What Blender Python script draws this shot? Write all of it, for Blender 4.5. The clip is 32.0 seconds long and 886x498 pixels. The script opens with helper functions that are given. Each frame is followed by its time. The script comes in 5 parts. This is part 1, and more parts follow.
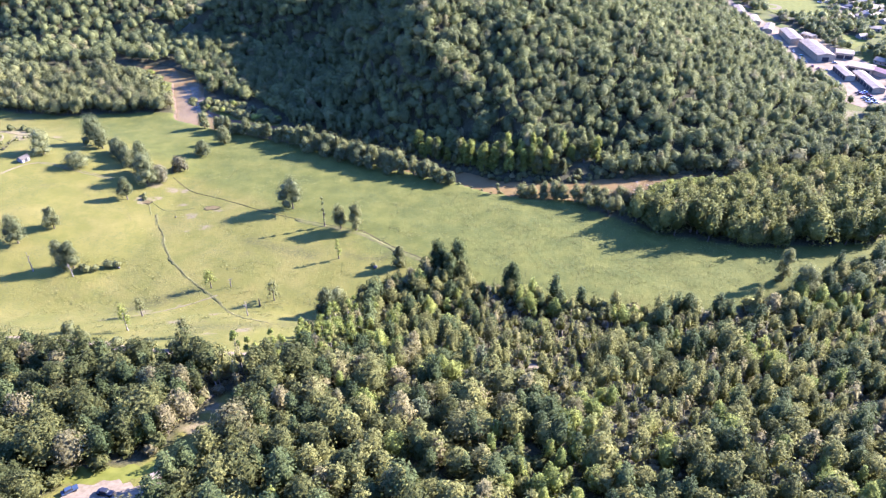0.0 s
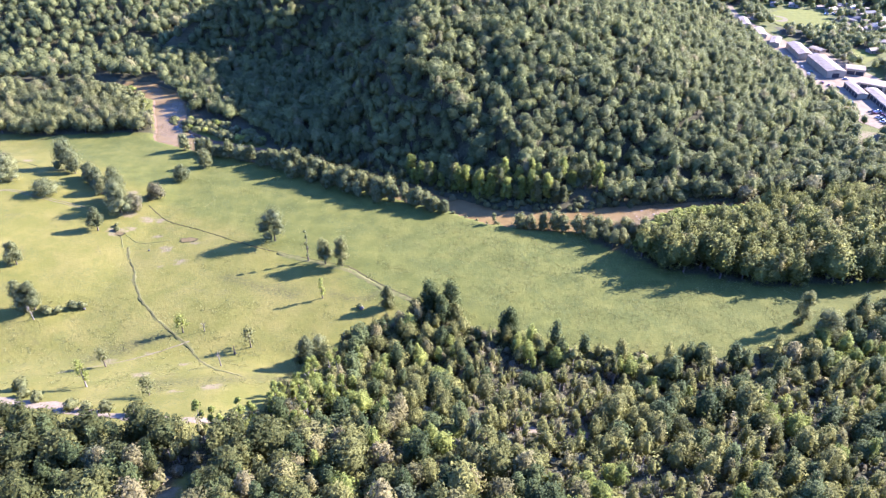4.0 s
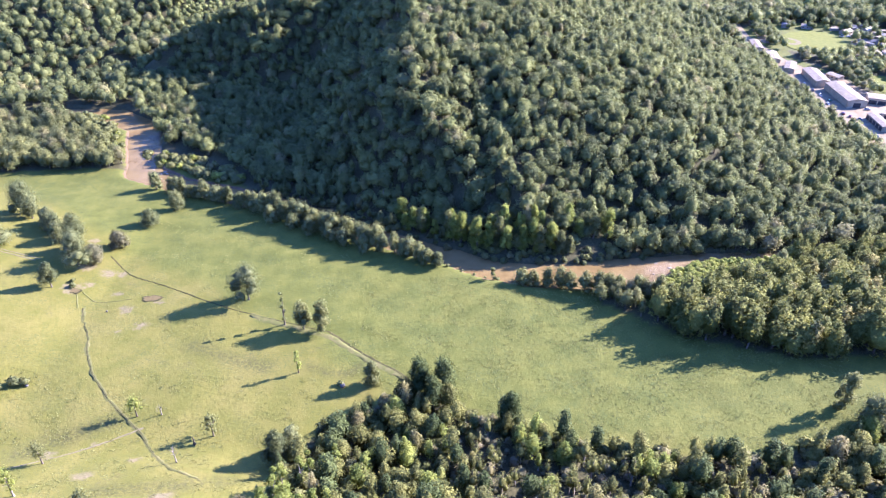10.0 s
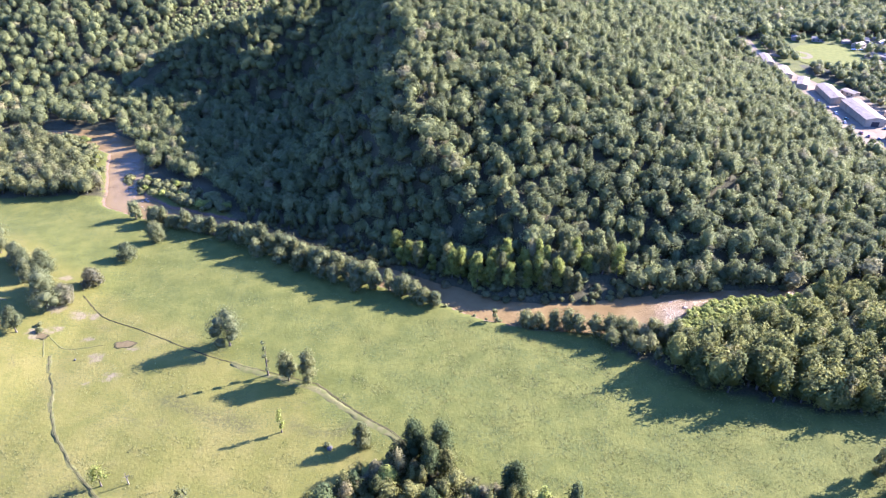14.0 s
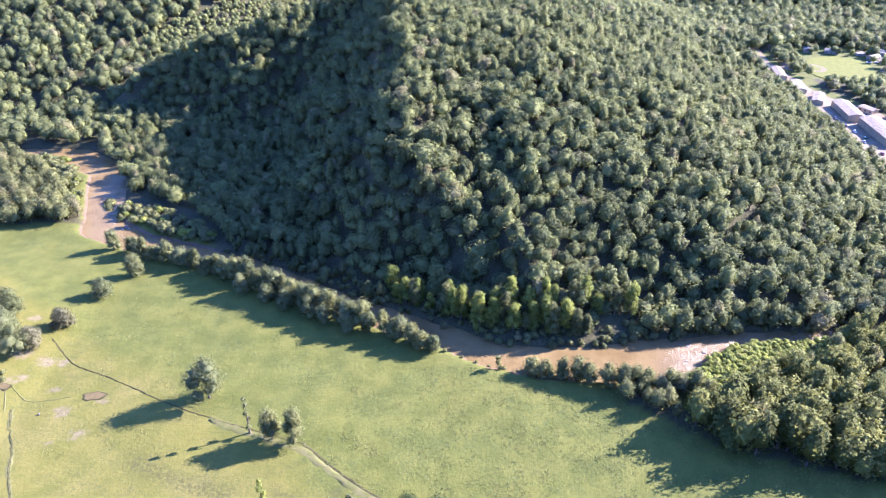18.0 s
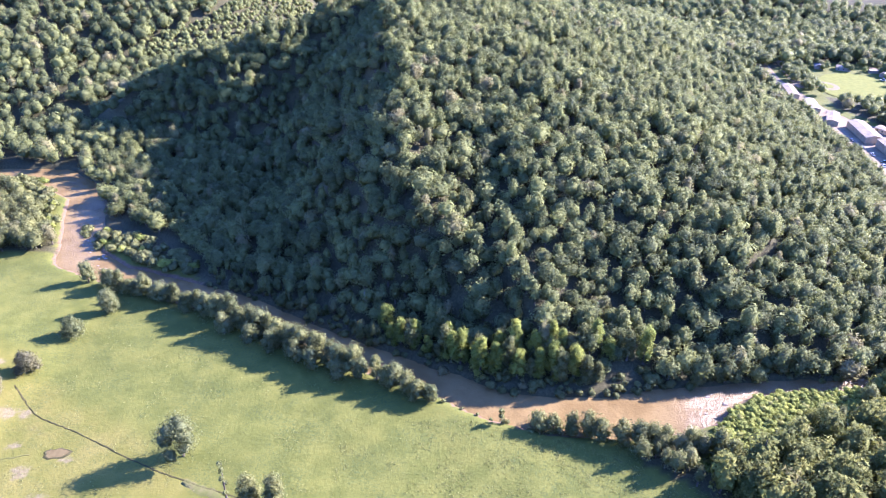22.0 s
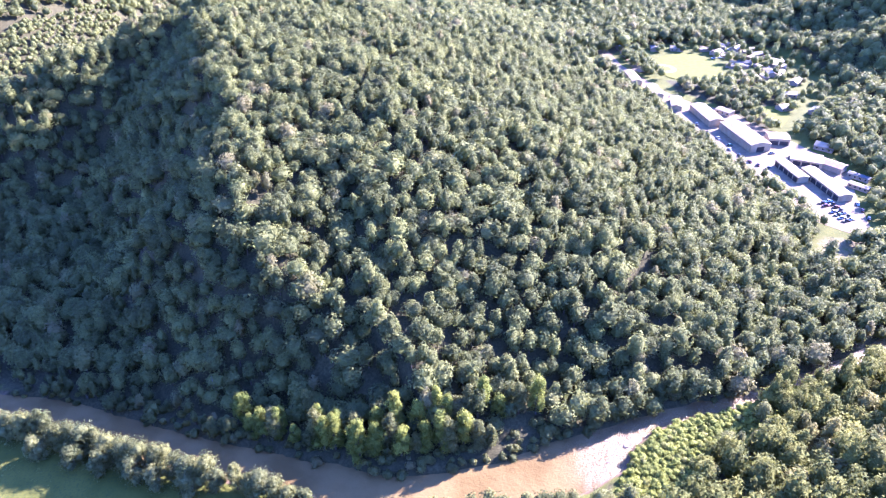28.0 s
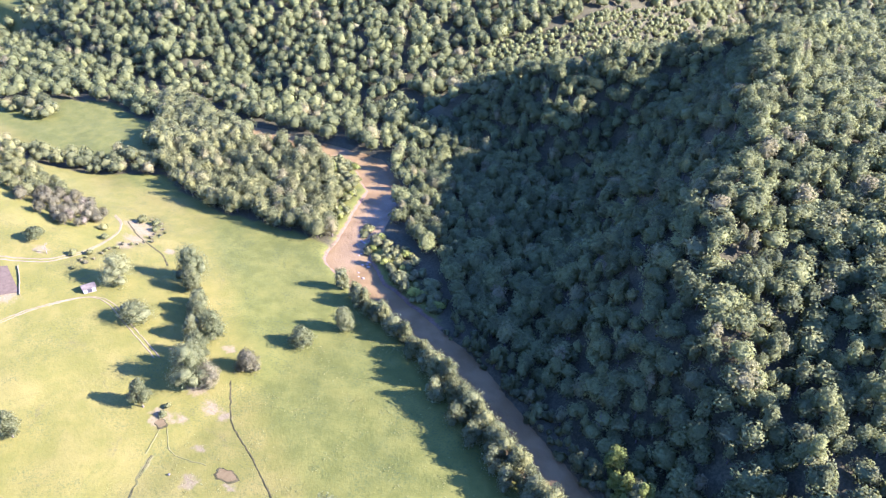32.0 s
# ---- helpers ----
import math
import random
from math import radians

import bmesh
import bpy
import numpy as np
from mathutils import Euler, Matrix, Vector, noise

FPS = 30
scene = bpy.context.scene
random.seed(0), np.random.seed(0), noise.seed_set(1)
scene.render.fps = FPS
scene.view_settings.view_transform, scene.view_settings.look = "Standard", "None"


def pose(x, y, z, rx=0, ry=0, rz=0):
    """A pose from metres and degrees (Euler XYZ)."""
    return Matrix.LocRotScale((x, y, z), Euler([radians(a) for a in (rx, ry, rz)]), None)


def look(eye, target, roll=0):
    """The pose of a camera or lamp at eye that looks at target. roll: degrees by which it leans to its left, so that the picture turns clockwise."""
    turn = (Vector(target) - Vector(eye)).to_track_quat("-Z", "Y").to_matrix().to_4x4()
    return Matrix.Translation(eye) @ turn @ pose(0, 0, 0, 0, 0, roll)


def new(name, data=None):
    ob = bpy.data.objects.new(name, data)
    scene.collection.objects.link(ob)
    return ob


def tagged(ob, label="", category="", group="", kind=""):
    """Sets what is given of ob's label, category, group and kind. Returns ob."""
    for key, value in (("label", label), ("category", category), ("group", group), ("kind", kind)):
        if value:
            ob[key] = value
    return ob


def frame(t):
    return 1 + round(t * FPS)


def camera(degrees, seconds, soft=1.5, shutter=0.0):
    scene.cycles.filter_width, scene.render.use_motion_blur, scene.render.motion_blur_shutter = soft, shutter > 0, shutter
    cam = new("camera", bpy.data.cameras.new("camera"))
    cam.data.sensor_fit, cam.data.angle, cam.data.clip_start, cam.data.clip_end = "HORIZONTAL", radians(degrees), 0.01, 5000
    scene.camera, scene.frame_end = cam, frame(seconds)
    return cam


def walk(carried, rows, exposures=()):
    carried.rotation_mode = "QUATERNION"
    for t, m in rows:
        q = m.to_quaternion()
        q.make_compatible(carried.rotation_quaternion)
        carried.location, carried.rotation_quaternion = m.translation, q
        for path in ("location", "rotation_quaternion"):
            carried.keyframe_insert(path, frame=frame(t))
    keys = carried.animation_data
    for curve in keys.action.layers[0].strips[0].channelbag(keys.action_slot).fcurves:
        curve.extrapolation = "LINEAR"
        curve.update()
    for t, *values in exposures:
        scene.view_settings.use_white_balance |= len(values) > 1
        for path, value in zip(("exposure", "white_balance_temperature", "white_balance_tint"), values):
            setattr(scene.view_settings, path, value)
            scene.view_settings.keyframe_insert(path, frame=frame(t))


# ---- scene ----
cam = camera(65.3, 32.0, soft=1.2)
PATH = [
    (0, (-7.178, 76.772, 213.812), (-7.259, 78.431, 212.699), -0.3),
    (1, (-6.637, 85.089, 214.586), (-6.717, 86.748, 213.471), -0.3),
    (2, (-6.522, 93.466, 214.413), (-6.6, 95.126, 213.301), -0.3),
    (3, (-6.101, 101.522, 214.183), (-6.177, 103.184, 213.073), -0.2),
    (5.5, (-5.165, 121.141, 212.904), (-5.239, 122.812, 211.807), -0.1),
    (6, (-5.141, 125.197, 213.313), (-5.215, 126.868, 212.217), -0.0),
    (7, (-5.423, 133.776, 213.614), (-5.494, 135.449, 212.52), 0.0),
    (8, (-5.346, 141.631, 213.457), (-5.417, 143.306, 212.366), 0.1),
    (9, (-5.136, 149.848, 213.27), (-5.207, 151.525, 212.183), 0.0),
    (10, (-5.258, 157.724, 213.607), (-5.328, 159.403, 212.522), 0.1),
    (11, (-5.421, 165.929, 213.394), (-5.491, 167.611, 212.313), 0.1),
    (12, (-5.505, 173.943, 213.094), (-5.575, 175.627, 212.016), 0.1),
    (13, (-5.332, 182.136, 213.187), (-5.403, 183.821, 212.111), 0.0),
    (14, (-5.552, 189.932, 212.923), (-5.622, 191.62, 211.851), 0.0),
    (14.5, (-5.558, 193.937, 212.892), (-5.629, 195.625, 211.822), 0.0),
    (16.5, (-6.147, 210.141, 213.003), (-6.217, 211.831, 211.937), 0.1),
    (17, (-6.344, 214.194, 213.078), (-6.412, 215.886, 212.012), 0.1),
    (18, (-6.639, 222.364, 213.292), (-6.708, 224.055, 212.226), 0.1),
    (19, (-6.542, 230.276, 212.836), (-6.611, 231.969, 211.773), 0.2),
    (20, (-6.648, 237.912, 212.871), (-6.717, 239.607, 211.811), 0.2),
    (21, (-7.348, 245.266, 212.539), (-7.416, 246.963, 211.483), 0.3),
    (22, (-8.356, 252.486, 211.8), (-8.419, 254.187, 210.751), 0.5),
    (23, (-8.326, 259.946, 210.766), (-8.39, 261.651, 209.723), 0.4),
    (23.5, (-7.47, 263.543, 210.494), (-7.46, 265.252, 209.454), 0.4),
    (24, (-6.447, 266.963, 210.687), (-6.224, 268.657, 209.646), -0.0),
    (24.5, (-5.587, 270.496, 211.674), (-5.266, 272.172, 210.63), -0.3),
    (25, (-4.874, 274.208, 213.58), (-4.451, 275.854, 212.527), -0.6),
    (25.5, (-4.275, 278.668, 215.119), (-3.705, 280.263, 214.055), -0.8),
    (27.5, (-3.242, 297.875, 217.415), (-2.607, 299.43, 216.33), 0.3),
    (28, (-2.325, 302.387, 216.853), (-2.011, 304.039, 215.77), 0.1),
    (28.5, (-1.17, 307.198, 216.253), (-1.316, 308.872, 215.17), 0.0),
    (29, (-0.386, 312.014, 215.372), (-0.76, 313.654, 214.289), 0.1),
    (29.5, (0.013, 315.864, 214.798), (-0.519, 317.461, 213.719), 0.2),
    (30, (-0.148, 319.231, 214.227), (-0.842, 320.768, 213.152), 0.4),
    (30.5, (-0.64, 322.808, 214.003), (-1.425, 324.302, 212.929), 0.6),
    (31, (-1.336, 326.466, 213.902), (-2.156, 327.941, 212.829), 0.7),
    (31.5, (-2.014, 330.035, 213.797), (-2.892, 331.477, 212.725), 0.8),
    (32, (-2.967, 333.767, 213.273), (-3.896, 335.178, 212.203), 0.9),
]
walk(cam, [(t, look(eye, target, roll)) for t, eye, target, roll in PATH],
     [(0, 3.2, 4670, 36), (12, 3.22, 4650, 37), (20, 3.34, 4620, 39), (23, 3.47, 4615, 43), (25.5, 3.76, 4620, 50), (28, 3.78, 4590, 49), (29, 3.8, 4600, 47), (30, 3.7, 4625, 44), (32, 3.42, 4640, 42)])

# ---- light ----
SUN_AZ, SUN_EL = radians(66), radians(27)   # azimuth from +y towards +x
world = bpy.data.worlds.new("sky")
scene.world = world
world.use_nodes = True
wn = world.node_tree.nodes
sky = wn.new("ShaderNodeTexSky")
sky.sky_type = "NISHITA"
sky.sun_disc = False
sky.sun_elevation, sky.sun_rotation = SUN_EL, SUN_AZ
sky.air_density, sky.dust_density, sky.ozone_density = 1.6, 0.5, 6.0
wn["Background"].inputs["Strength"].default_value = 0.066
deep = wn.new("ShaderNodeMix")   # a clear late-summer sky, deeper blue than the model's
deep.data_type, deep.blend_type = "RGBA", "MULTIPLY"
deep.inputs[0].default_value = 1.0
deep.inputs[7].default_value = (0.95, 0.96, 1.22, 1)
world.node_tree.links.new(sky.outputs[0], deep.inputs[6])
world.node_tree.links.new(deep.outputs[2], wn["Background"].inputs["Color"])
sun = new("sun", bpy.data.lights.new("sun", "SUN"))
sun.data.energy, sun.data.angle, sun.data.color = 5.0, radians(0.53), (1.0, 0.81, 0.51)
sun_dir = Vector((math.sin(SUN_AZ) * math.cos(SUN_EL), math.cos(SUN_AZ) * math.cos(SUN_EL), math.sin(SUN_EL)))
sun.matrix_world = look(sun_dir * 900, (0, 0, 0))


# ---- materials ----
class Mat:
    """A small builder for node materials."""

    def __init__(self, name):
        self.m = bpy.data.materials.new(name)
        self.m.use_nodes = True
        self.t = self.m.node_tree
        self.b = self.t.nodes["Principled BSDF"]
        self.out = self.t.nodes["Material Output"]

    def n(self, kind, **inputs):
        node = self.t.nodes.new(kind)
        for k, v in inputs.items():
            key = k.replace("_", " ")
            self.put(v, node.inputs[key])
        return node

    def put(self, v, socket):
        if isinstance(v, bpy.types.NodeSocket):
            self.t.links.new(v, socket)
        else:
            socket.default_value = v

    def pos(self):
        return self.n("ShaderNodeNewGeometry").outputs["Position"]

    def noise(self, scale, detail=4.0, rough=0.55, vec=None, distort=0.0):
        node = self.n("ShaderNodeTexNoise", Scale=scale, Detail=detail, Roughness=rough, Distortion=distort)
        self.put(vec or self.pos(), node.inputs["Vector"])
        return node.outputs["Fac"]

    def ramp(self, fac, lo, hi, a=0.0, b=1.0):
        node = self.n("ShaderNodeMapRange", Value=fac)
        for k, v in zip(("From Min", "From Max", "To Min", "To Max"), (lo, hi, a, b)):
            node.inputs[k].default_value = v
        node.interpolation_type = "SMOOTHSTEP"
        return node.outputs[0]

    def math(self, op, a, b=0.0):
        node = self.t.nodes.new("ShaderNodeMath")
        node.operation = op
        self.put(a, node.inputs[0])
        self.put(b, node.inputs[1])
        return node.outputs[0]

    def mix(self, fac, a, b):
        node = self.t.nodes.new("ShaderNodeMix")
        node.data_type = "RGBA"
        self.put(fac, node.inputs[0])
        self.put(a if isinstance(a, bpy.types.NodeSocket) else (*a, 1), node.inputs[6])
        self.put(b if isinstance(b, bpy.types.NodeSocket) else (*b, 1), node.inputs[7])
        return node.outputs[2]

    def attr(self, name):
        node = self.t.nodes.new("ShaderNodeAttribute")
        node.attribute_name = name
        return node.outputs["Fac"]

    def bump(self, height, strength, distance):
        node = self.n("ShaderNodeBump", Height=height, Strength=strength, Distance=distance)
        self.put(node.outputs[0], self.b.inputs["Normal"])
        return node.outputs[0]

    def done(self, color, rough=0.8, metal=0.0, spec=0.3):
        self.put(color if isinstance(color, bpy.types.NodeSocket) else (*color, 1), self.b.inputs["Base Color"])
        self.put(rough, self.b.inputs["Roughness"])
        self.b.inputs["Metallic"].default_value = metal
        self.b.inputs["Specular IOR Level"].default_value = spec
        return self.m


def leaf_material(name, dark, light, dry, dry_share=0.16, glow=0.42, gloss=0.08):
    m = Mat(name)
    tone = m.attr("tone")
    col = m.mix(tone, dark, light)
    col = m.mix(m.math("MULTIPLY", m.ramp(m.attr("dry"), 1 - dry_share, 1.0), 0.7), col, dry)
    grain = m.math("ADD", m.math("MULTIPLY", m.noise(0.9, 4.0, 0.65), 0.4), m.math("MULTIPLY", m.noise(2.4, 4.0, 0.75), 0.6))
    # noise lows get the shade of gaps between leaves painted in, highs paler tips
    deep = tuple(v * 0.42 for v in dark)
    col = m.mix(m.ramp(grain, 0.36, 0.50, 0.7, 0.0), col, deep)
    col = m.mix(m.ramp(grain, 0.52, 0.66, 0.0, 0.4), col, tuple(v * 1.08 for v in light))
    m.bump(grain, 1.0, 0.7)
    m.done(col, 0.75, 0.0, gloss)
    tr = m.n("ShaderNodeBsdfTranslucent", Color=m.mix(0.2, col, (light[0] * 0.9, light[1] * 0.92, light[2] * 0.7)))
    mx = m.n("ShaderNodeMixShader", Fac=glow)
    m.t.links.new(m.b.outputs[0], mx.inputs[1])
    m.t.links.new(tr.outputs[0], mx.inputs[2])
    m.t.links.new(mx.outputs[0], m.out.inputs["Surface"])
    return m.m


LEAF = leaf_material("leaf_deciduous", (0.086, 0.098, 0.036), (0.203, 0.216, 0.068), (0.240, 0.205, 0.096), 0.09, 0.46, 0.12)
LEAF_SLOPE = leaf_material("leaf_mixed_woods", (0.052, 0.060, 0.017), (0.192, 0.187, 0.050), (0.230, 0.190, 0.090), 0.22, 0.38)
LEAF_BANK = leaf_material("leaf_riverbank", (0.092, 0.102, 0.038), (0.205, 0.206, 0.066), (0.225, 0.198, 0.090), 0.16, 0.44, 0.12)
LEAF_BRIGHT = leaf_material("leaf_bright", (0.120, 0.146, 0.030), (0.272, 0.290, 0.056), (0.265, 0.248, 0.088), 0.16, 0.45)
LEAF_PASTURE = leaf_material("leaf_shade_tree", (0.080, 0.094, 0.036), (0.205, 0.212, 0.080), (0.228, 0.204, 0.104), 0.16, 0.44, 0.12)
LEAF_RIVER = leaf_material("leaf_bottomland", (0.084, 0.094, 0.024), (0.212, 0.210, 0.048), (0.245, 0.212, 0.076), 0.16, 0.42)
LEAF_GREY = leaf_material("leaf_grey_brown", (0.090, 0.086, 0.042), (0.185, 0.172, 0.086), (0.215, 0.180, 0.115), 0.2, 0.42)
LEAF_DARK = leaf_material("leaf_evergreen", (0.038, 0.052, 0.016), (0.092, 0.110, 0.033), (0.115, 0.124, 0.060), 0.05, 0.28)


def bark_material(name, a, b):
    m = Mat(name)
    f = m.noise(2.2, 6.0, 0.7)
    m.bump(m.noise(9.0, 5.0, 0.7), 0.6, 0.05)
    return m.done(m.mix(m.ramp(f, 0.35, 0.7), a, b), 0.9, 0, 0.1)


BARK = bark_material("bark", (0.055, 0.045, 0.032), (0.125, 0.105, 0.080))
BARK_PALE = bark_material("bark_pale", (0.115, 0.098, 0.075), (0.215, 0.190, 0.150))


# ---- plan ----
def arr(*rows):
    return np.array(rows, float)


# the river's axis and half width, from the west
COURSE = arr((-640, 690, 3), (-560, 692, 3), (-500, 690, 3), (-460, 682, 3.5), (-430, 676, 4), (-395, 679, 8), (-345, 682, 10), (-297, 682, 12), (-261, 656, 13), (-243, 613, 12), (-229, 578, 12),
             (-200, 562, 9), (-165, 551, 9), (-125, 537, 10), (-85, 515, 9.5), (-50, 498, 9), (-15, 484, 8), (6, 472, 9.5), (30, 467, 11), (60, 467, 13), (80, 472, 13.5), (94, 476, 12),
             (107, 483, 7), (120, 487.5, 4.8), (145, 491, 3.6), (170, 493, 3.4), (205, 500, 3.6), (240, 508, 4), (258, 513, 5.5), (285, 518, 8), (318, 533, 10), (342, 547, 12), (366, 560, 12.5),
             (386, 577, 10), (398, 598, 7), (430, 650, 5), (480, 700, 5), (600, 720, 5))
RIVER, HALF = COURSE[:, :2], COURSE[:, 2]
PEAK = arr((-70, 845))[0]
SOUTH_RIDGE = arr((-68, 845, 94), (-64, 765, 94), (-55, 715, 87), (-42, 660, 76), (-48, 612, 67), (-32, 572, 52), (-10, 550, 36), (6, 528, 20), (20, 500, 3))
WEST_RIDGE = arr((-70, 845, 92), (-135, 815, 77), (-200, 792, 58), (-261, 793, 36), (-315, 765, 4))


def smooth(x, a, b):
    t = np.clip((x - a) / (b - a), 0, 1)
    return t * t * (3 - 2 * t)


def to_line(x, y, line):
    """Distance to a polyline, and how far along it, in points."""
    best, at = np.full(np.shape(x), 1e9), np.zeros(np.shape(x))
    for i, (a, b) in enumerate(zip(line[:-1], line[1:])):
        d = b - a
        s = np.clip(((x - a[0]) * d[0] + (y - a[1]) * d[1]) / (d @ d), 0, 1)
        r = np.hypot(x - a[0] - s * d[0], y - a[1] - s * d[1])
        at, best = np.where(r < best, i + s, at), np.minimum(r, best)
    return best, at


def inside(x, y, poly):
    hit = np.zeros(np.shape(x), bool)
    for (x0, y0), (x1, y1) in zip(poly, np.roll(poly, -1, 0)):
        if y0 != y1:
            hit ^= ((y0 > y) != (y1 > y)) & (x < (x1 - x0) * (y - y0) / (y1 - y0) + x0)
    return hit


WAVES = np.random.RandomState(5).uniform(-1, 1, (40, 4))


def rolling(x, y, size):
    """Soft uneven swells about one high and size wide."""
    out = 0
    for i, (a, b, c, d) in enumerate(WAVES):
        k = 6.28 / size * (0.5 + 1.6 * i / len(WAVES))
        out = out + np.sin(k * (x * a + y * b) / math.hypot(a, b) + 6.28 * c) * (0.5 + 0.5 * d)
    return out / 6


def beyond_river(x, y):
    """How far a place lies beyond the river's axis, seen from the pasture."""
    return y - np.interp(x, RIVER[:, 0], RIVER[:, 1])


def shore(x, y):
    """Distance from the water's edge, negative in the river."""
    d, at = to_line(x, y, RIVER)
    return d - np.interp(at, np.arange(len(RIVER)), HALF) - 0.8 * rolling(x, y, 22)


def ground(x, y):
    x, y = np.asarray(x, float), np.asarray(y, float)
    # the near hillside on which the camera starts
    foot = np.interp(x, [-400, -240, -100, -60, 40, 130, 260, 400], [330, 340, 345, 338, 330, 335, 350, 360])
    rise = np.interp(x, [-300, -100, 0, 140, 300], [0.40, 0.48, 0.42, 0.30, 0.30])
    s = foot - y
    z = rise * np.where(s > 15, s - 7.5, np.clip(s, 0, 15) ** 2 / 30)
    z = np.where(z > 36, 36 + (z - 36) * 0.45, z)
    z = np.minimum(z, 70)
    # the pasture climbs gently to the west
    z = z + 0.13 * np.clip(-192 - x, 0, 260) * (1 - smooth(y, 470, 560)) * smooth(y, 300, 400)
    # main hill: an even eastern face, and two ridges that hold a steep western hollow between them
    dx, dy = x - PEAK[0], y - PEAK[1]
    ang = np.degrees(np.arctan2(dy, dx)) + 7 * rolling(x, y, 140)
    reach = np.interp(ang, [-180, -106, -78, -67, -60, -49, -20, 0, 45, 90, 135, 180], [200, 290, 357, 388, 404, 420, 374, 346, 410, 420, 300, 200])
    r = np.hypot(dx, dy) / reach
    crest_x = np.interp(y, SOUTH_RIDGE[::-1, 1], SOUTH_RIDGE[::-1, 0])
    swell = np.interp(ang, [-120, -85, -55, -20, 30], [2.4, 2.4, 2.2, 1.4, 1.3])
    hill = 90 * np.clip(1 - np.clip(r, 0, 1) ** swell, 0, 1) * (1 + 0.05 * rolling(x, y, 110)) * smooth(x - crest_x, -6, 12)
    for ridge in (SOUTH_RIDGE, WEST_RIDGE):
        d, at = to_line(x, y, ridge[:, :2])
        d = np.clip(d - 3 + 7 * rolling(x + 70, y, 75), 0, 999)
        fall = np.where((x > crest_x) & (ridge is SOUTH_RIDGE), 0.30, 0.95)
        side = np.interp(at, np.arange(len(ridge)), ridge[:, 2]) - fall * d
        hill = np.maximum(hill, side)
    # hills behind on the west, with a draw between
    west = 0.34 * np.clip(y - 752 - 0.25 * (x + 350) + 24 * rolling(x, y, 190), 0, 330) * smooth(-x, 130, 290)
    # ridge that closes the east side of the far valley
    east = 0.42 * np.clip(x - 455 - 0.10 * (y - 700) + 18 * rolling(x, y, 170), 0, 260) * smooth(y, 560, 660)
    north = 0.25 * np.clip(y - 1130, 0, 300)
    far = np.maximum(np.maximum(hill, west), np.maximum(east, north))
    z = z + far * smooth(beyond_river(x, y), 9, 28)
    z = z + 0.35 * rolling(x, y, 60) * (1 - smooth(x, 255, 285) * smooth(y, 580, 600))
    d = shore(x, y)
    return z * smooth(d, -1, 14) * 1.0 + np.where(d < 2.5, -4.5 * (1 - smooth(d, -4, 2.5)), 0)


def spread(lo, fine_lo, fine_hi, hi, step):
    fine = np.arange(fine_lo, fine_hi + step, step)
    grow = np.cumsum(step * 1.35 ** np.arange(1, 60))
    left = fine_lo - grow[grow < fine_lo - lo][::-1]
    right = fine_hi + grow[grow < hi - fine_hi]
    return np.r_[lo, left, fine, right + step, hi]


def mesh_from(name, verts, tris, mat, attrs=None, smooth_faces=False, normals=None):
    me = bpy.data.meshes.new(name)
    v, f = np.asarray(verts, np.float32), np.asarray(tris, np.int32)
    k = f.shape[1]
    me.vertices.add(len(v))
    me.vertices.foreach_set("co", v.ravel())
    me.loops.add(f.size)
    me.loops.foreach_set("vertex_index", f.ravel())
    me.polygons.add(len(f))
    me.polygons.foreach_set("loop_start", np.arange(len(f), dtype=np.int32) * k)
    me.update(calc_edges=True)
    me.polygons.foreach_set("use_smooth", np.full(len(f), smooth_faces))
    for key, values in (attrs or {}).items():
        a = me.attributes.new(key, "FLOAT", "POINT")
        a.data.foreach_set("value", np.asarray(values, np.float32))
    if normals is not None:
        me.polygons.foreach_set("use_smooth", np.full(len(f), True))
        me.attributes.new("custom_normal", "FLOAT_VECTOR", "POINT").data.foreach_set("vector", np.asarray(normals, np.float32).ravel())
    me.materials.append(mat)
    return me


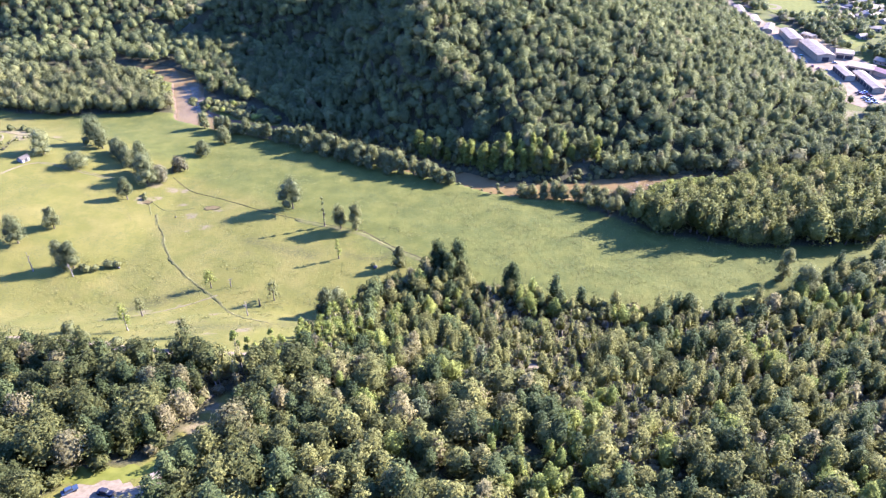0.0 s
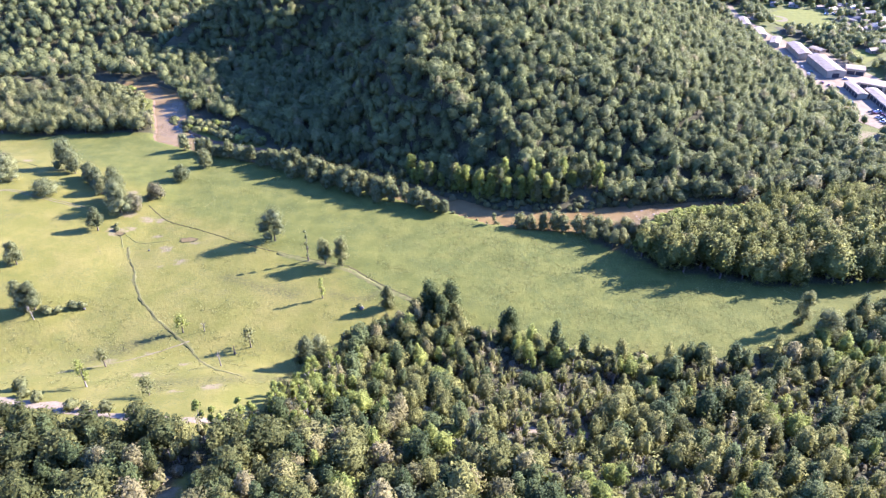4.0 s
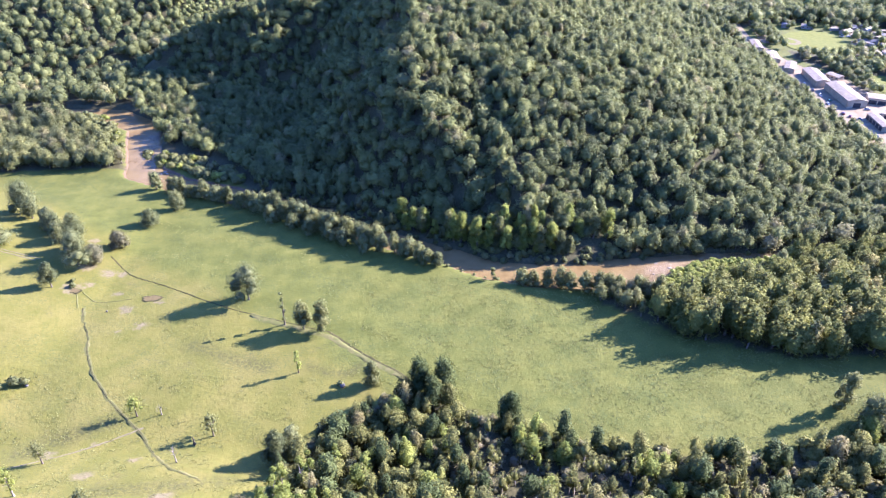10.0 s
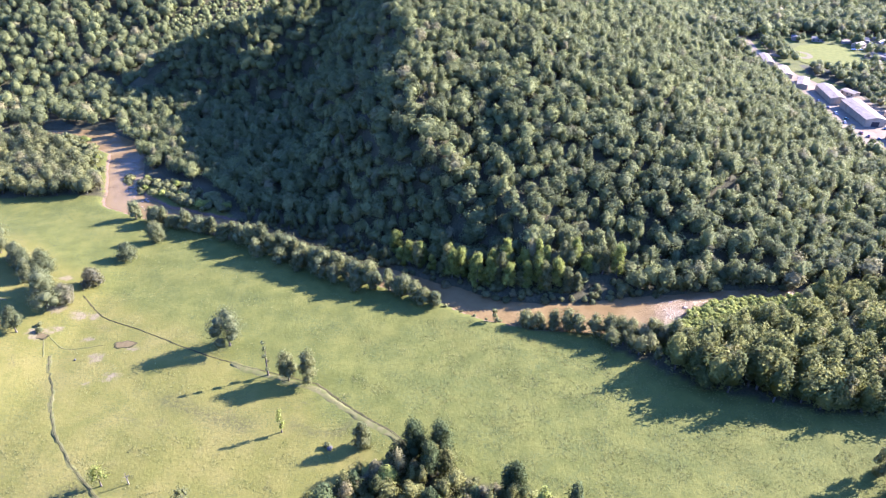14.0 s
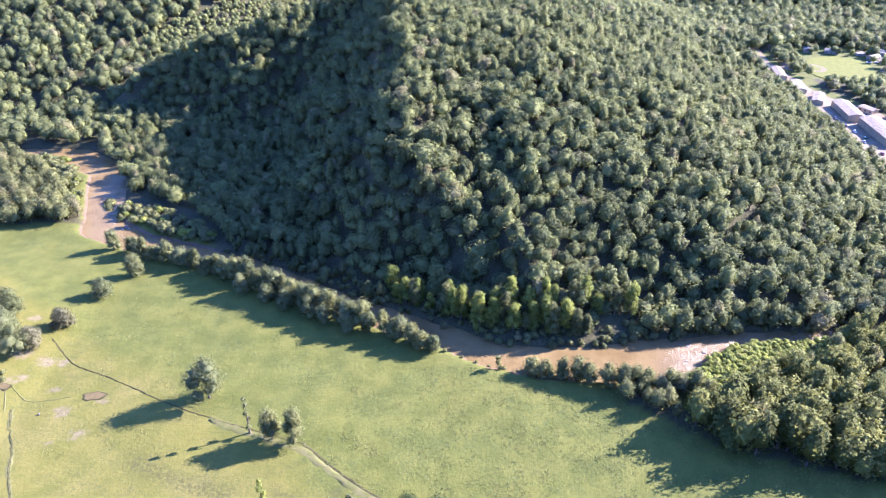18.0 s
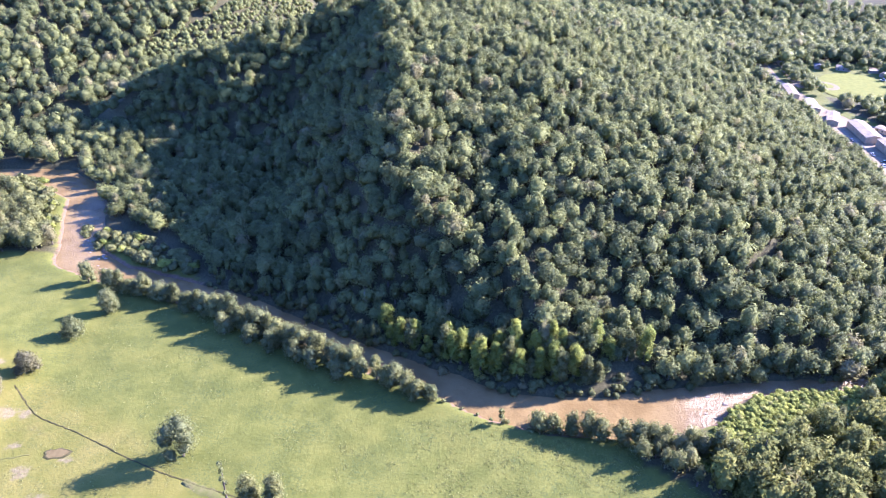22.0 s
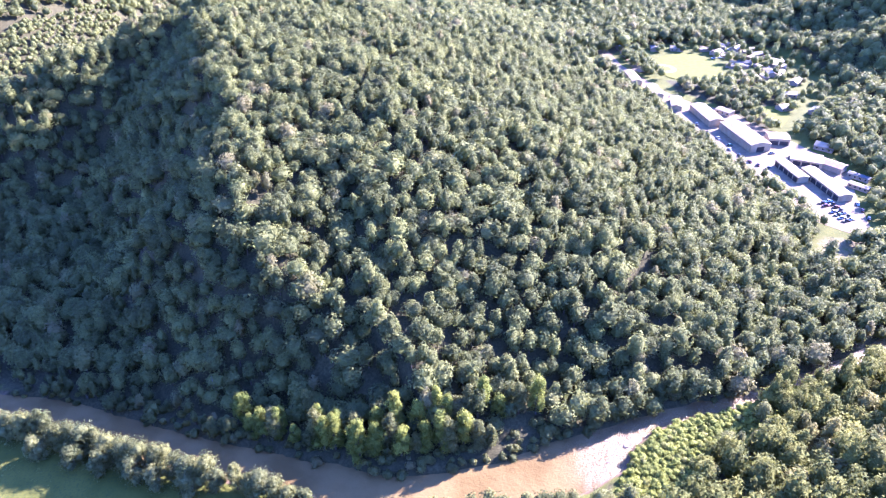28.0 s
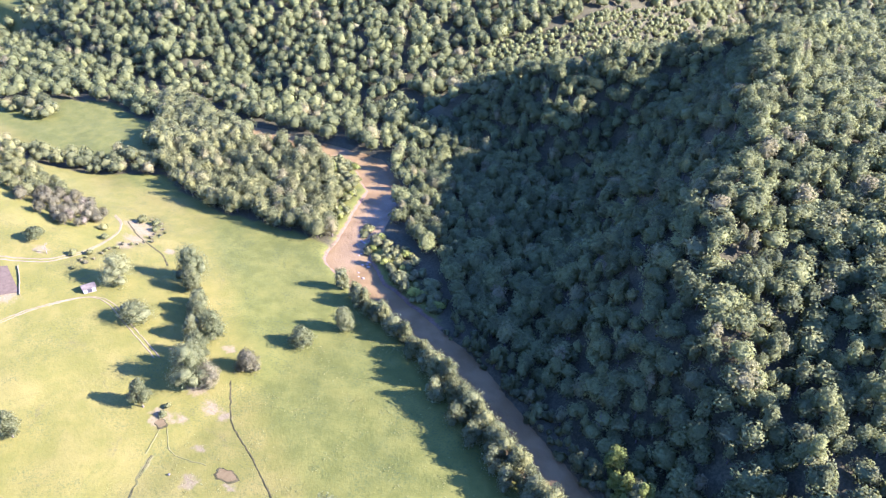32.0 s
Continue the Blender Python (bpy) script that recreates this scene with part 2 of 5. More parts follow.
# ---- ground ----
def ground_material():
    m = Mat("pasture")
    p = m.pos()
    sep = m.n("ShaderNodeSeparateXYZ", Vector=p)
    x, y = sep.outputs[0], sep.outputs[1]
    big, mid, fine = m.noise(0.018, 3.0), m.noise(0.10, 5.0, 0.6), m.noise(0.9, 6.0, 0.7)
    # lush meadow towards the river, dry grazed grass elsewhere
    lushness = m.ramp(m.math("ADD", m.attr("meadow"), m.math("MULTIPLY", m.math("SUBTRACT", big, 0.5), 1.1)), 0.2, 0.85)
    lush = m.mix(m.ramp(mid, 0.35, 0.68), (0.056, 0.061, 0.009), (0.082, 0.083, 0.014))
    graze = m.mix(m.ramp(mid, 0.35, 0.7), (0.080, 0.077, 0.012), (0.102, 0.092, 0.017))
    col = m.mix(lushness, graze, lush)
    col = m.mix(m.ramp(m.noise(0.035, 5.0, 0.65), 0.46, 0.68, 0.0, 0.4), col, m.mix(lushness, (0.136, 0.112, 0.028), (0.092, 0.088, 0.015)))
    col = m.mix(m.ramp(m.noise(0.05, 6.0, 0.7, None, 1.2), 0.54, 0.70, 0.0, 0.4), col, (0.058, 0.064, 0.010))
    col = m.mix(m.ramp(fine, 0.52, 0.78, 0.0, 0.5), col, (0.042, 0.054, 0.011))
    tuft = m.noise(0.45, 8.0, 0.78)
    col = m.mix(m.ramp(tuft, 0.56, 0.74, 0.0, 0.4), col, (0.035, 0.045, 0.010))
    weeds = m.math("MULTIPLY", m.ramp(m.noise(1.1, 5.0, 0.7), 0.50, 0.60), m.ramp(m.noise(0.045, 4.0, 0.6), 0.42, 0.60, 0.12, 0.62))
    col = m.mix(weeds, col, m.mix(lushness, (0.050, 0.056, 0.016), (0.030, 0.044, 0.014)))
    rush = m.math("MULTIPLY", m.ramp(m.noise(0.030, 5.0, 0.7, None, 2.0), 0.58, 0.66), m.ramp(m.noise(0.8, 6.0, 0.75), 0.45, 0.60, 0.0, 0.65))
    col = m.mix(rush, col, m.mix(lushness, (0.060, 0.052, 0.020), (0.036, 0.048, 0.012)))
    overgrown = m.math("MULTIPLY", m.attr("rank"), m.ramp(m.noise(0.7, 6.0, 0.75), 0.40, 0.56, 0.05, 0.8))
    col = m.mix(overgrown, col, (0.046, 0.044, 0.014))
    trodden = m.ramp(m.math("ADD", m.attr("bare"), m.math("MULTIPLY", m.math("SUBTRACT", m.noise(0.35, 6.0, 0.7), 0.5), 1.5)), 0.42, 0.9)
    col = m.mix(trodden, col, m.mix(m.ramp(fine, 0.3, 0.7), (0.098, 0.080, 0.035), (0.136, 0.112, 0.056)))
    m.bump(m.math("ADD", m.math("MULTIPLY", fine, 0.6), m.math("MULTIPLY", tuft, 1.2)), 0.35, 0.6)
    # bare earth on the steep river bank and under the water
    up = m.n("ShaderNodeSeparateXYZ", Vector=m.n("ShaderNodeNewGeometry").outputs["Normal"]).outputs[2]
    earth = m.mix(m.ramp(fine, 0.3, 0.7), (0.072, 0.047, 0.026), (0.114, 0.078, 0.045))
    low = m.ramp(sep.outputs[2], -1.2, -0.5, 1.0, 0.0)
    col = m.mix(low, col, earth)
    # leaf litter below the woods, darkened to paint in shade between the crowns
    wood = m.attr("wood")
    litter = m.mix(m.ramp(fine, 0.3, 0.7), (0.022, 0.023, 0.009), (0.062, 0.055, 0.024))
    col = m.mix(wood, col, litter)
    return m.done(col, 0.95, 0, 0.12)


HILL_WOODS = arr((-820, 560), (-640, 592), (-600, 622), (-550, 646), (-500, 638), (-462, 636), (-440, 652), (-400, 668), (-345, 682), (-290, 680), (-252, 645), (-222, 600),
                 (-190, 586), (-150, 556), (-125, 535), (-85, 512), (-45, 495), (0, 480), (40, 472), (90, 478), (135, 486), (190, 495), (240, 506), (285, 522), (330, 547), (365, 577), (385, 606),
                 (340, 606), (322, 596), (306, 597), (290, 570), (268, 573), (272, 600), (288, 612), (284, 660), (278, 720), (273, 800), (262, 900), (225, 1000), (200, 1400), (-820, 1400))
EAST_WOODS = arr((62, 443), (100, 416), (150, 403), (215, 410), (255, 438), (300, 452), (520, 470), (900, 500), (900, 660), (470, 690), (425, 610), (398, 570),
                 (345, 535), (295, 511), (262, 508), (240, 504), (190, 494), (150, 486), (118, 474), (85, 456))
TAIL_WOODS = arr((-384, 658), (-405, 640), (-415, 610), (-440, 604), (-462, 614), (-468, 640), (-520, 668), (-510, 684), (-440, 672), (-400, 666))
WEST_WOODS = arr((-243, 582), (-288, 578), (-321, 572), (-368, 575), (-400, 586), (-418, 600), (-412, 640), (-385, 655), (-345, 668), (-316, 662), (-288, 641), (-264, 608), (-250, 592))
BAND_WOODS = arr((-398, 584), (-440, 556), (-475, 543), (-540, 530), (-620, 500), (-620, 515), (-540, 548), (-490, 556), (-455, 575), (-425, 600))
SCRUB_WOODS = arr((-350, 491), (-348, 515), (-368, 519), (-396, 522), (-396, 489), (-370, 489))
HEDGE_CLUMP = arr((-394, 489), (-392, 521), (-424, 526), (-500, 534), (-500, 508), (-440, 496), (-415, 489))
CLUMP_WOODS = arr((-605, 585), (-560, 588), (-552, 604), (-600, 612))
NEAR_WOODS = arr((-73, 300), (-72, 340), (-46, 362), (-28, 374), (-6, 366), (20, 352), (60, 346), (100, 344), (150, 356), (178, 378), (215, 395), (300, 420), (520, 430), (520, 0),
                 (-420, 0), (-420, 290), (-250, 282), (-165, 270), (-140, 262), (-110, 258), (-95, 258), (-80, 268))
YOUNG_WOODS = arr((-300, 850), (-262, 868), (-230, 915), (-200, 980), (-172, 1060), (-205, 1068), (-238, 990), (-268, 925), (-310, 880))
RIVER_BAR = arr((-250, 606), (-240, 630), (-200, 607), (-176, 599), (-150, 573), (-158, 558), (-178, 560), (-220, 584))
SHRUB_BAR = arr((74, 446), (88, 454), (98, 462), (106, 471), (116, 479), (130, 486), (160, 489), (190, 494), (240, 503), (240, 494), (205, 484), (160, 470), (130, 454), (105, 442), (88, 438))
YARD = arr((-126, 182), (-122, 203), (-104, 207), (-99, 216), (-96, 232), (-91, 244), (-84, 243), (-84, 226), (-84, 208), (-92, 190), (-92, 170), (-126, 170))
FAR_WOODS = arr((345, 592), (372, 640), (378, 690), (375, 745), (395, 775), (450, 800), (475, 850), (490, 930), (450, 985), (330, 990), (300, 962), (255, 985), (170, 1000), (170, 1400),
                (1000, 1400), (1000, 700), (520, 690), (470, 690), (430, 655), (400, 606), (380, 580))
TOWN_WOODS = arr((338, 803), (324, 838), (316, 852), (320, 880), (334, 876), (346, 866), (385, 880), (400, 850), (392, 800), (378, 800), (356, 798), (352, 765), (344, 752), (338, 770))
xs, ys = spread(-3200, -520, 560, 3200, 3.0), spread(-2500, 150, 1060, 3900, 3.0)
gx, gy = np.meshgrid(xs, ys)
gz = ground(gx, gy)
nx, ny = len(xs), len(ys)
idx = (np.arange(ny - 1)[:, None] * nx + np.arange(nx - 1)[None]).ravel()
quads = np.c_[idx, idx + 1, idx + nx + 1, idx + nx]
woodmask = np.zeros(gx.shape, bool)
for poly in (HILL_WOODS, EAST_WOODS, WEST_WOODS, BAND_WOODS, NEAR_WOODS, FAR_WOODS, TOWN_WOODS):
    woodmask |= inside(gx, gy, poly)
for poly in (YARD, SHRUB_BAR):
    woodmask &= ~inside(gx, gy, poly)
# bare earth trodden by cattle and wheels: x, y, size
BARE = arr((-176, 426, 5), (-209, 436, 4), (-163, 413, 5), (-172, 407, 3), (-165, 332, 5), (-143, 318, 6), (-107, 305, 6), (-190, 455, 5), (-199, 455, 5), (-207, 439, 4),
           (-175, 424, 4), (-218, 483, 5), (-339, 523, 9), (-335, 531, 7), (-304, 518, 5), (-321, 440, 9), (-327, 433, 9), (-73, 298, 7), (-76, 290, 6), (-70, 310, 5),
           (-130, 330, 4), (-120, 300, 4), (-150, 340, 3), (-341, 470, 6), (-345, 526, 10), (-333, 523, 10), (-327, 513, 9), (-322, 504, 7), (-303, 517, 5), (-198, 455, 6), (-211, 440, 6), (-203, 443, 5), (-185, 438, 4), (-161, 432, 4), (-210, 458, 7), (-222, 470, 5), (-62, 330, 5), (-94, 225, 7), (-93, 236, 6),
           (280, 586, 16), (288, 596, 14), (274, 580, 14), (300, 592, 14))
# strips of rank brown weeds along old ditches: line, half width
RANK = ((arr((-133, 400), (-118, 394), (-104, 389), (-94, 387)), 4.0), (arr((-75, 388), (-66, 384), (-57, 383), (-52, 390)), 2.5), (arr((-320, 472), (-320, 490), (-320, 512), (-331, 534), (-349, 540)), 4.0),
        (arr((-176, 332), (-160, 345), (-150, 352)), 6.0), (arr((-130, 308), (-105, 312), (-90, 318)), 5.0))
bare = np.zeros(gx.shape)
for bx, by, bs in BARE:
    bare = np.maximum(bare, np.exp(-(((gx - bx) ** 2 + ((gy - by) * 1.35) ** 2) / (bs * bs))))
rank = np.zeros(gx.shape)
for line, wide in RANK:
    rank = np.maximum(rank, np.exp(-(to_line(gx, gy, line)[0] / wide) ** 2))
meadow = smooth(gy - np.interp(gx, [-330, -190, -120, -60, 0, 160], [560, 470, 425, 385, 350, 330]), -14, 22)
ground_ob = new("ground", mesh_from("ground", np.c_[gx.ravel(), gy.ravel(), gz.ravel()], quads, ground_material(), {"wood": woodmask.ravel(), "bare": bare.ravel(), "meadow": meadow.ravel(), "rank": rank.ravel()}, True))
tagged(ground_ob, "green valley pasture rising into wooded hills", "ground", kind="structure")


def water_material():
    m = Mat("muddy_water")
    p = m.pos()
    sep = m.n("ShaderNodeSeparateXYZ", Vector=p)
    f, g = m.noise(0.06, 4.0), m.noise(0.9, 5.0, 0.65)
    # shallow riffles below the bend and down the valley
    riffle = m.math("MAXIMUM", m.ramp(sep.outputs[0], 72, 98), m.math("MULTIPLY", m.ramp(sep.outputs[0], -262, -240), m.ramp(sep.outputs[0], -232, -215, 0.5, 0.0)))
    waves = m.math("ADD", m.math("MULTIPLY", g, 0.5), m.noise(0.28, 3.0))
    chop = m.math("MULTIPLY", m.math("MULTIPLY", riffle, m.noise(1.0, 4.0, 0.65)), 2.4)
    m.bump(m.math("ADD", waves, chop), 0.6, 0.55)
    col = m.mix(m.ramp(f, 0.35, 0.65), (0.098, 0.067, 0.024), (0.130, 0.092, 0.035))
    # white flecks: foam, and sun sparkle painted into the water colour
    foam_sparkle = m.math("MULTIPLY", m.ramp(m.noise(1.5, 5.0, 0.7), 0.60, 0.70), m.math("MULTIPLY", riffle, 0.5))
    col = m.mix(foam_sparkle, col, (0.32, 0.29, 0.25))
    m.done(col, m.math("ADD", 0.24, m.math("MULTIPLY", riffle, 0.02)), 0, 0.2)
    m.put(m.math("ADD", 0.015, m.math("MULTIPLY", riffle, 0.2)), m.b.inputs["Specular IOR Level"])
    return m.m


def river():
    verts = []
    d = np.gradient(RIVER, axis=0)
    d /= np.linalg.norm(d, axis=1)[:, None]
    side = np.c_[-d[:, 1], d[:, 0]]
    for w in (-26, 26):
        verts.append(np.c_[RIVER + side * w, np.full(len(RIVER), -2.0)])
    k = len(RIVER)
    q = [(i, i + 1, k + i + 1, k + i) for i in range(k - 1)]
    ob = new("river", mesh_from("river", np.vstack(verts), q, water_material()))
    return tagged(ob, "muddy brown river with ripples and sun glitter", "river", kind="structure")


river()


# ---- trees ----
def icosa(level):
    bm = bmesh.new()
    bmesh.ops.create_icosphere(bm, subdivisions=level, radius=1)
    v = np.array([p.co[:] for p in bm.verts])
    f = np.array([[p.index for p in q.verts] for q in bm.faces])
    bm.free()
    return v, f


ICO = {1: icosa(1), 2: icosa(2), 3: icosa(3)}


def unit(d):
    return d / np.linalg.norm(d, axis=1)[:, None]


def crown(rng, radius, height, low=0.28, lobes=9, flakes=180, size=1.0, taper=0.35, loose=0.0, level=2, vary=(0.72, 1.2), core_share=0.78):
    """A domed crown of rounded leafy clumps with many small leaf sprays over them, as verts, triangles and normals that follow each clump. Stands on z = 0."""
    i = np.arange(lobes) + 0.5
    zz = 1 - 1.75 * i / lobes
    a = i * 2.39996 + rng.uniform(0, 6.28)
    heart = unit(np.c_[np.cos(a) * np.sqrt(1 - zz * zz), np.sin(a) * np.sqrt(1 - zz * zz), zz] + rng.normal(size=(lobes, 3)) * 0.22)
    swell = rng.uniform(*vary, lobes)
    wide = 3.6 / lobes * rng.uniform(0.8, 1.3, lobes)
    skew = rng.uniform(-0.14, 0.14, 2)
    mid = np.array([0, 0, height * (0.5 + 0.5 * low)])

    def skin(d):
        near = d @ heart.T
        cap = (0.60 + 0.40 * np.sqrt(np.clip(1 - (1 - near) / wide, 0, 1))) * swell
        which, bulge = cap.argmax(1), cap.max(1)
        z = d[:, 2]
        r = radius * (1 - taper * 0.5 * (z + 0.3)) * bulge
        p = np.c_[d[:, 0] * r, d[:, 1] * r, height * (low + (1 - low) * (0.5 + 0.5 * z * (0.72 + 0.3 * bulge)))]
        p[:, :2] += skew * radius * (z + 0.5)[:, None]
        return p, which

    hub = mid + (skin(heart)[0] - mid) * 0.62

    def facing(p, which, d):
        return unit(unit(p - hub[which]) * 0.55 + d * 0.45 + (0, 0, 0.15))

    v, core = ICO[level]
    p, which = skin(v)
    verts, norms, n = [mid + (p - mid) * core_share], [facing(p, which, v)], len(v)
    d = unit(rng.normal(size=(flakes * 2, 3)) + (0, 0, 0.25))
    d = d[d[:, 2] > -0.75][:flakes]
    k = len(d)
    p, which = skin(d)
    out = facing(p, which, d)
    at = mid + (p - mid) * rng.uniform(core_share, 1.06 + loose, (k, 1))
    nrm = unit(out + rng.normal(size=d.shape) * 0.45)
    u = unit(np.cross(nrm, rng.normal(size=d.shape)))
    w = np.cross(nrm, u)
    s = (size * rng.uniform(0.6, 1.45, k))[:, None]
    verts.append(np.stack([at + u * s, at - u * s * 0.55 + w * s * rng.uniform(0.5, 1.0, (k, 1)), at - u * s * 0.5 - w * s * rng.uniform(0.4, 0.9, (k, 1))], 1).reshape(-1, 3))
    norms.append(np.repeat(unit(out + rng.normal(size=d.shape) * 0.34), 3, 0))
    verts = np.vstack(verts)
    return verts * (1, 1, height / verts[:, 2].max()), np.vstack([core, n + 3 * np.arange(k)[:, None] + (0, 1, 2)]), np.vstack(norms)


def speckle(rng, n, amount=0.15):
    """Small tone changes from spray to spray."""
    return np.repeat(rng.normal(size=n // 3 + 1) * amount, 3)[:n]


def trunk(rng, height, radius, lean=0.0, limbs=4, reach=2.5, sides=7):
    """A tapered trunk with root flare and limbs that rise from it."""
    verts, tris, n = [], [], 0

    def tube(points, radii):
        nonlocal n
        rings = []
        for (p, r) in zip(points, radii):
            a = np.arange(sides) * 2 * math.pi / sides
            rings.append(np.c_[p[0] + r * np.cos(a), p[1] + r * np.sin(a), np.full(sides, p[2])])
        verts.append(np.vstack(rings))
        for i in range(len(points) - 1):
            for j in range(sides):
                a, b = n + i * sides + j, n + i * sides + (j + 1) % sides
                tris.append((a, b, b + sides))
                tris.append((a, b + sides, a + sides))
        n += sides * len(points)

    sway = rng.uniform(-1, 1, 2) * lean
    hs = np.array([-0.5, 0.25, 1.2, height * 0.35, height * 0.65, height])
    mid = np.c_[sway[0] * (hs / height) ** 2 * height, sway[1] * (hs / height) ** 2 * height, hs]
    tube(mid, radius * np.array([1.7, 1.35, 1.0, 0.8, 0.5, 0.12]))
    for i in range(limbs):
        h = height * rng.uniform(0.35, 0.75)
        p = np.array([np.interp(h, hs, mid[:, 0]), np.interp(h, hs, mid[:, 1]), h])
        a = i * 2.4 + rng.uniform(-0.6, 0.6)
        out = np.array([math.cos(a), math.sin(a), rng.uniform(0.5, 1.1)]) * reach * rng.uniform(0.6, 1.0)
        tube([p, p + out * 0.5 + (0, 0, 0.2), p + out], [radius * 0.4, radius * 0.26, radius * 0.06])
    return np.vstack(verts), np.array(tris)


RNG = np.random.RandomState(11)
SHAPES = {
    "broad": [crown(RNG, RNG.uniform(4.4, 6.4), RNG.uniform(11, 15), 0.05, 20, 340, 0.60, RNG.uniform(-0.1, 0.35), 0.03, 1) for _ in range(18)],
    "tall": [crown(RNG, RNG.uniform(3.2, 4.2), RNG.uniform(15, 18), 0.1, 20, 320, 0.54, RNG.uniform(0.2, 0.6), 0.03, 1) for _ in range(8)],
    "mid": [crown(RNG, RNG.uniform(3.2, 4.6), RNG.uniform(14, 18), 0.04, 22, 420, 0.46, RNG.uniform(0.3, 0.8), 0.05, 1) for _ in range(14)],
    "round": [crown(RNG, RNG.uniform(4.0, 5.6), RNG.uniform(11, 15), 0.03, 22, 420, 0.50, RNG.uniform(0.1, 0.5), 0.05, 1) for _ in range(12)],
    "fine": [crown(RNG, RNG.uniform(3.6, 5.6), RNG.uniform(11, 16), 0.08, 24, 560, 0.42, RNG.uniform(0.2, 0.7), 0.08, 1) for _ in range(18)],
    "slim": [crown(RNG, RNG.uniform(2.4, 3.2), RNG.uniform(14, 18), 0.10, 22, 400, 0.39, 0.5, 0.12, 1) for _ in range(10)],
    "sparse": [crown(RNG, RNG.uniform(1.8, 2.8), RNG.uniform(13, 17), 0.3, 7, 120, 0.42, 0.7, 0.5, 1) for _ in range(6)],
    "far": [crown(RNG, RNG.uniform(5.2, 6.6), RNG.uniform(13, 17), 0.1, 10, 140, 0.74, RNG.uniform(0.1, 0.5), 0.04, 1, (0.85, 1.12), 0.84) for _ in range(10)],
    "bush": [crown(RNG, 2.3, 4.2, 0.0, 7, 110, 0.42) for _ in range(6)],
}


def scatter(rng, poly, step, jitter=0.5):
    lo, hi = poly.min(0), poly.max(0)
    gx, gy = np.meshgrid(np.arange(lo[0], hi[0], step), np.arange(lo[1], hi[1], step * 0.9))
    gx = gx + (np.arange(gx.shape[0]) % 2 * 0.5 * step)[:, None]
    p = np.c_[gx.ravel(), gy.ravel()] + rng.uniform(-jitter, jitter, (gx.size, 2)) * step
    return p[inside(p[:, 0], p[:, 1], poly)]


def stems(name, places, zs, heights, rng, bark):
    """Slender tapered trunks for many trees, as one mesh."""
    n, k = len(places), 5
    a = np.arange(k) * 2 * math.pi / k
    ring = np.c_[np.cos(a), np.sin(a)]
    r = (0.012 * heights + 0.08) * rng.uniform(0.8, 1.3, n)
    lean = rng.normal(size=(n, 2)) * 0.35
    lo = np.concatenate([places[:, None] + ring[None] * r[:, None, None] * 1.4, np.repeat(zs[:, None, None] - 0.5, k, 1)], 2)
    hi = np.concatenate([places[:, None] + lean[:, None] + ring[None] * r[:, None, None] * 0.25, np.repeat((zs + heights * 0.86)[:, None, None], k, 1)], 2)
    v = np.concatenate([lo, hi], 1).reshape(-1, 3)
    j = np.arange(k)
    q = np.stack([j, (j + 1) % k, (j + 1) % k + k, j + k], 1)[None] + (2 * k * np.arange(n))[:, None, None]
    return mesh_from(name, v, q.reshape(-1, 4), bark, None, True)


def woods(name, label, places, kinds, mat, rng, scale=(0.66, 1.32), sink=0.0, bark=None, wave=90, tone0=0.45, spread_=1.0):
    """Many trees as one mesh. kinds: (shape, share) rows; places: x, y rows."""
    vs, fs, ns, tone, dry, tall, n = [], [], [], [], [], [], 0
    zs = ground(places[:, 0], places[:, 1])
    names, shares = zip(*kinds)
    clump = rolling(places[:, 0], places[:, 1], wave)
    swell = rolling(places[:, 0] + 500, places[:, 1], wave * 0.5)
    for (x, y), z, c, c2 in zip(places, zs, clump, swell):
        options = SHAPES[names[rng.choice(len(names), p=shares)]]
        v, f, nm = options[rng.randint(len(options))]
        s = (scale[0] + (scale[1] - scale[0]) * rng.beta(1.5, 1.9)) * (1 + 0.10 * np.clip(c2, -1, 1))
        a = rng.uniform(0, 6.283)
        ca, sa = math.cos(a), math.sin(a)
        wide = s * spread_ * rng.uniform(0.92, 1.22)
        vs.append(np.c_[(v[:, 0] * ca - v[:, 1] * sa) * wide + x, (v[:, 0] * sa + v[:, 1] * ca) * wide + y, v[:, 2] * s + z - sink])
        ns.append(np.c_[nm[:, 0] * ca - nm[:, 1] * sa, nm[:, 0] * sa + nm[:, 1] * ca, nm[:, 2]])
        fs.append(f + n)
        tone.append(np.clip(tone0 + 0.22 * c + rng.normal() * 0.26 + speckle(rng, len(v)), 0, 1))
        dry.append(np.full(len(v), rng.uniform()))
        tall.append(v[:, 2].max() * s)
        n += len(v)
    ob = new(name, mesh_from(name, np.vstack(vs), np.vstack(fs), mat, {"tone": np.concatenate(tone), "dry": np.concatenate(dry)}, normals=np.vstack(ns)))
    if bark:
        new("trunks", stems("trunks", places, zs, np.array(tall), rng, bark)).parent = ob
    return tagged(ob, label, "woods", kind="stuff")


def dry_land(p, least=3.0):
    return p[shore(p[:, 0], p[:, 1]) > least]


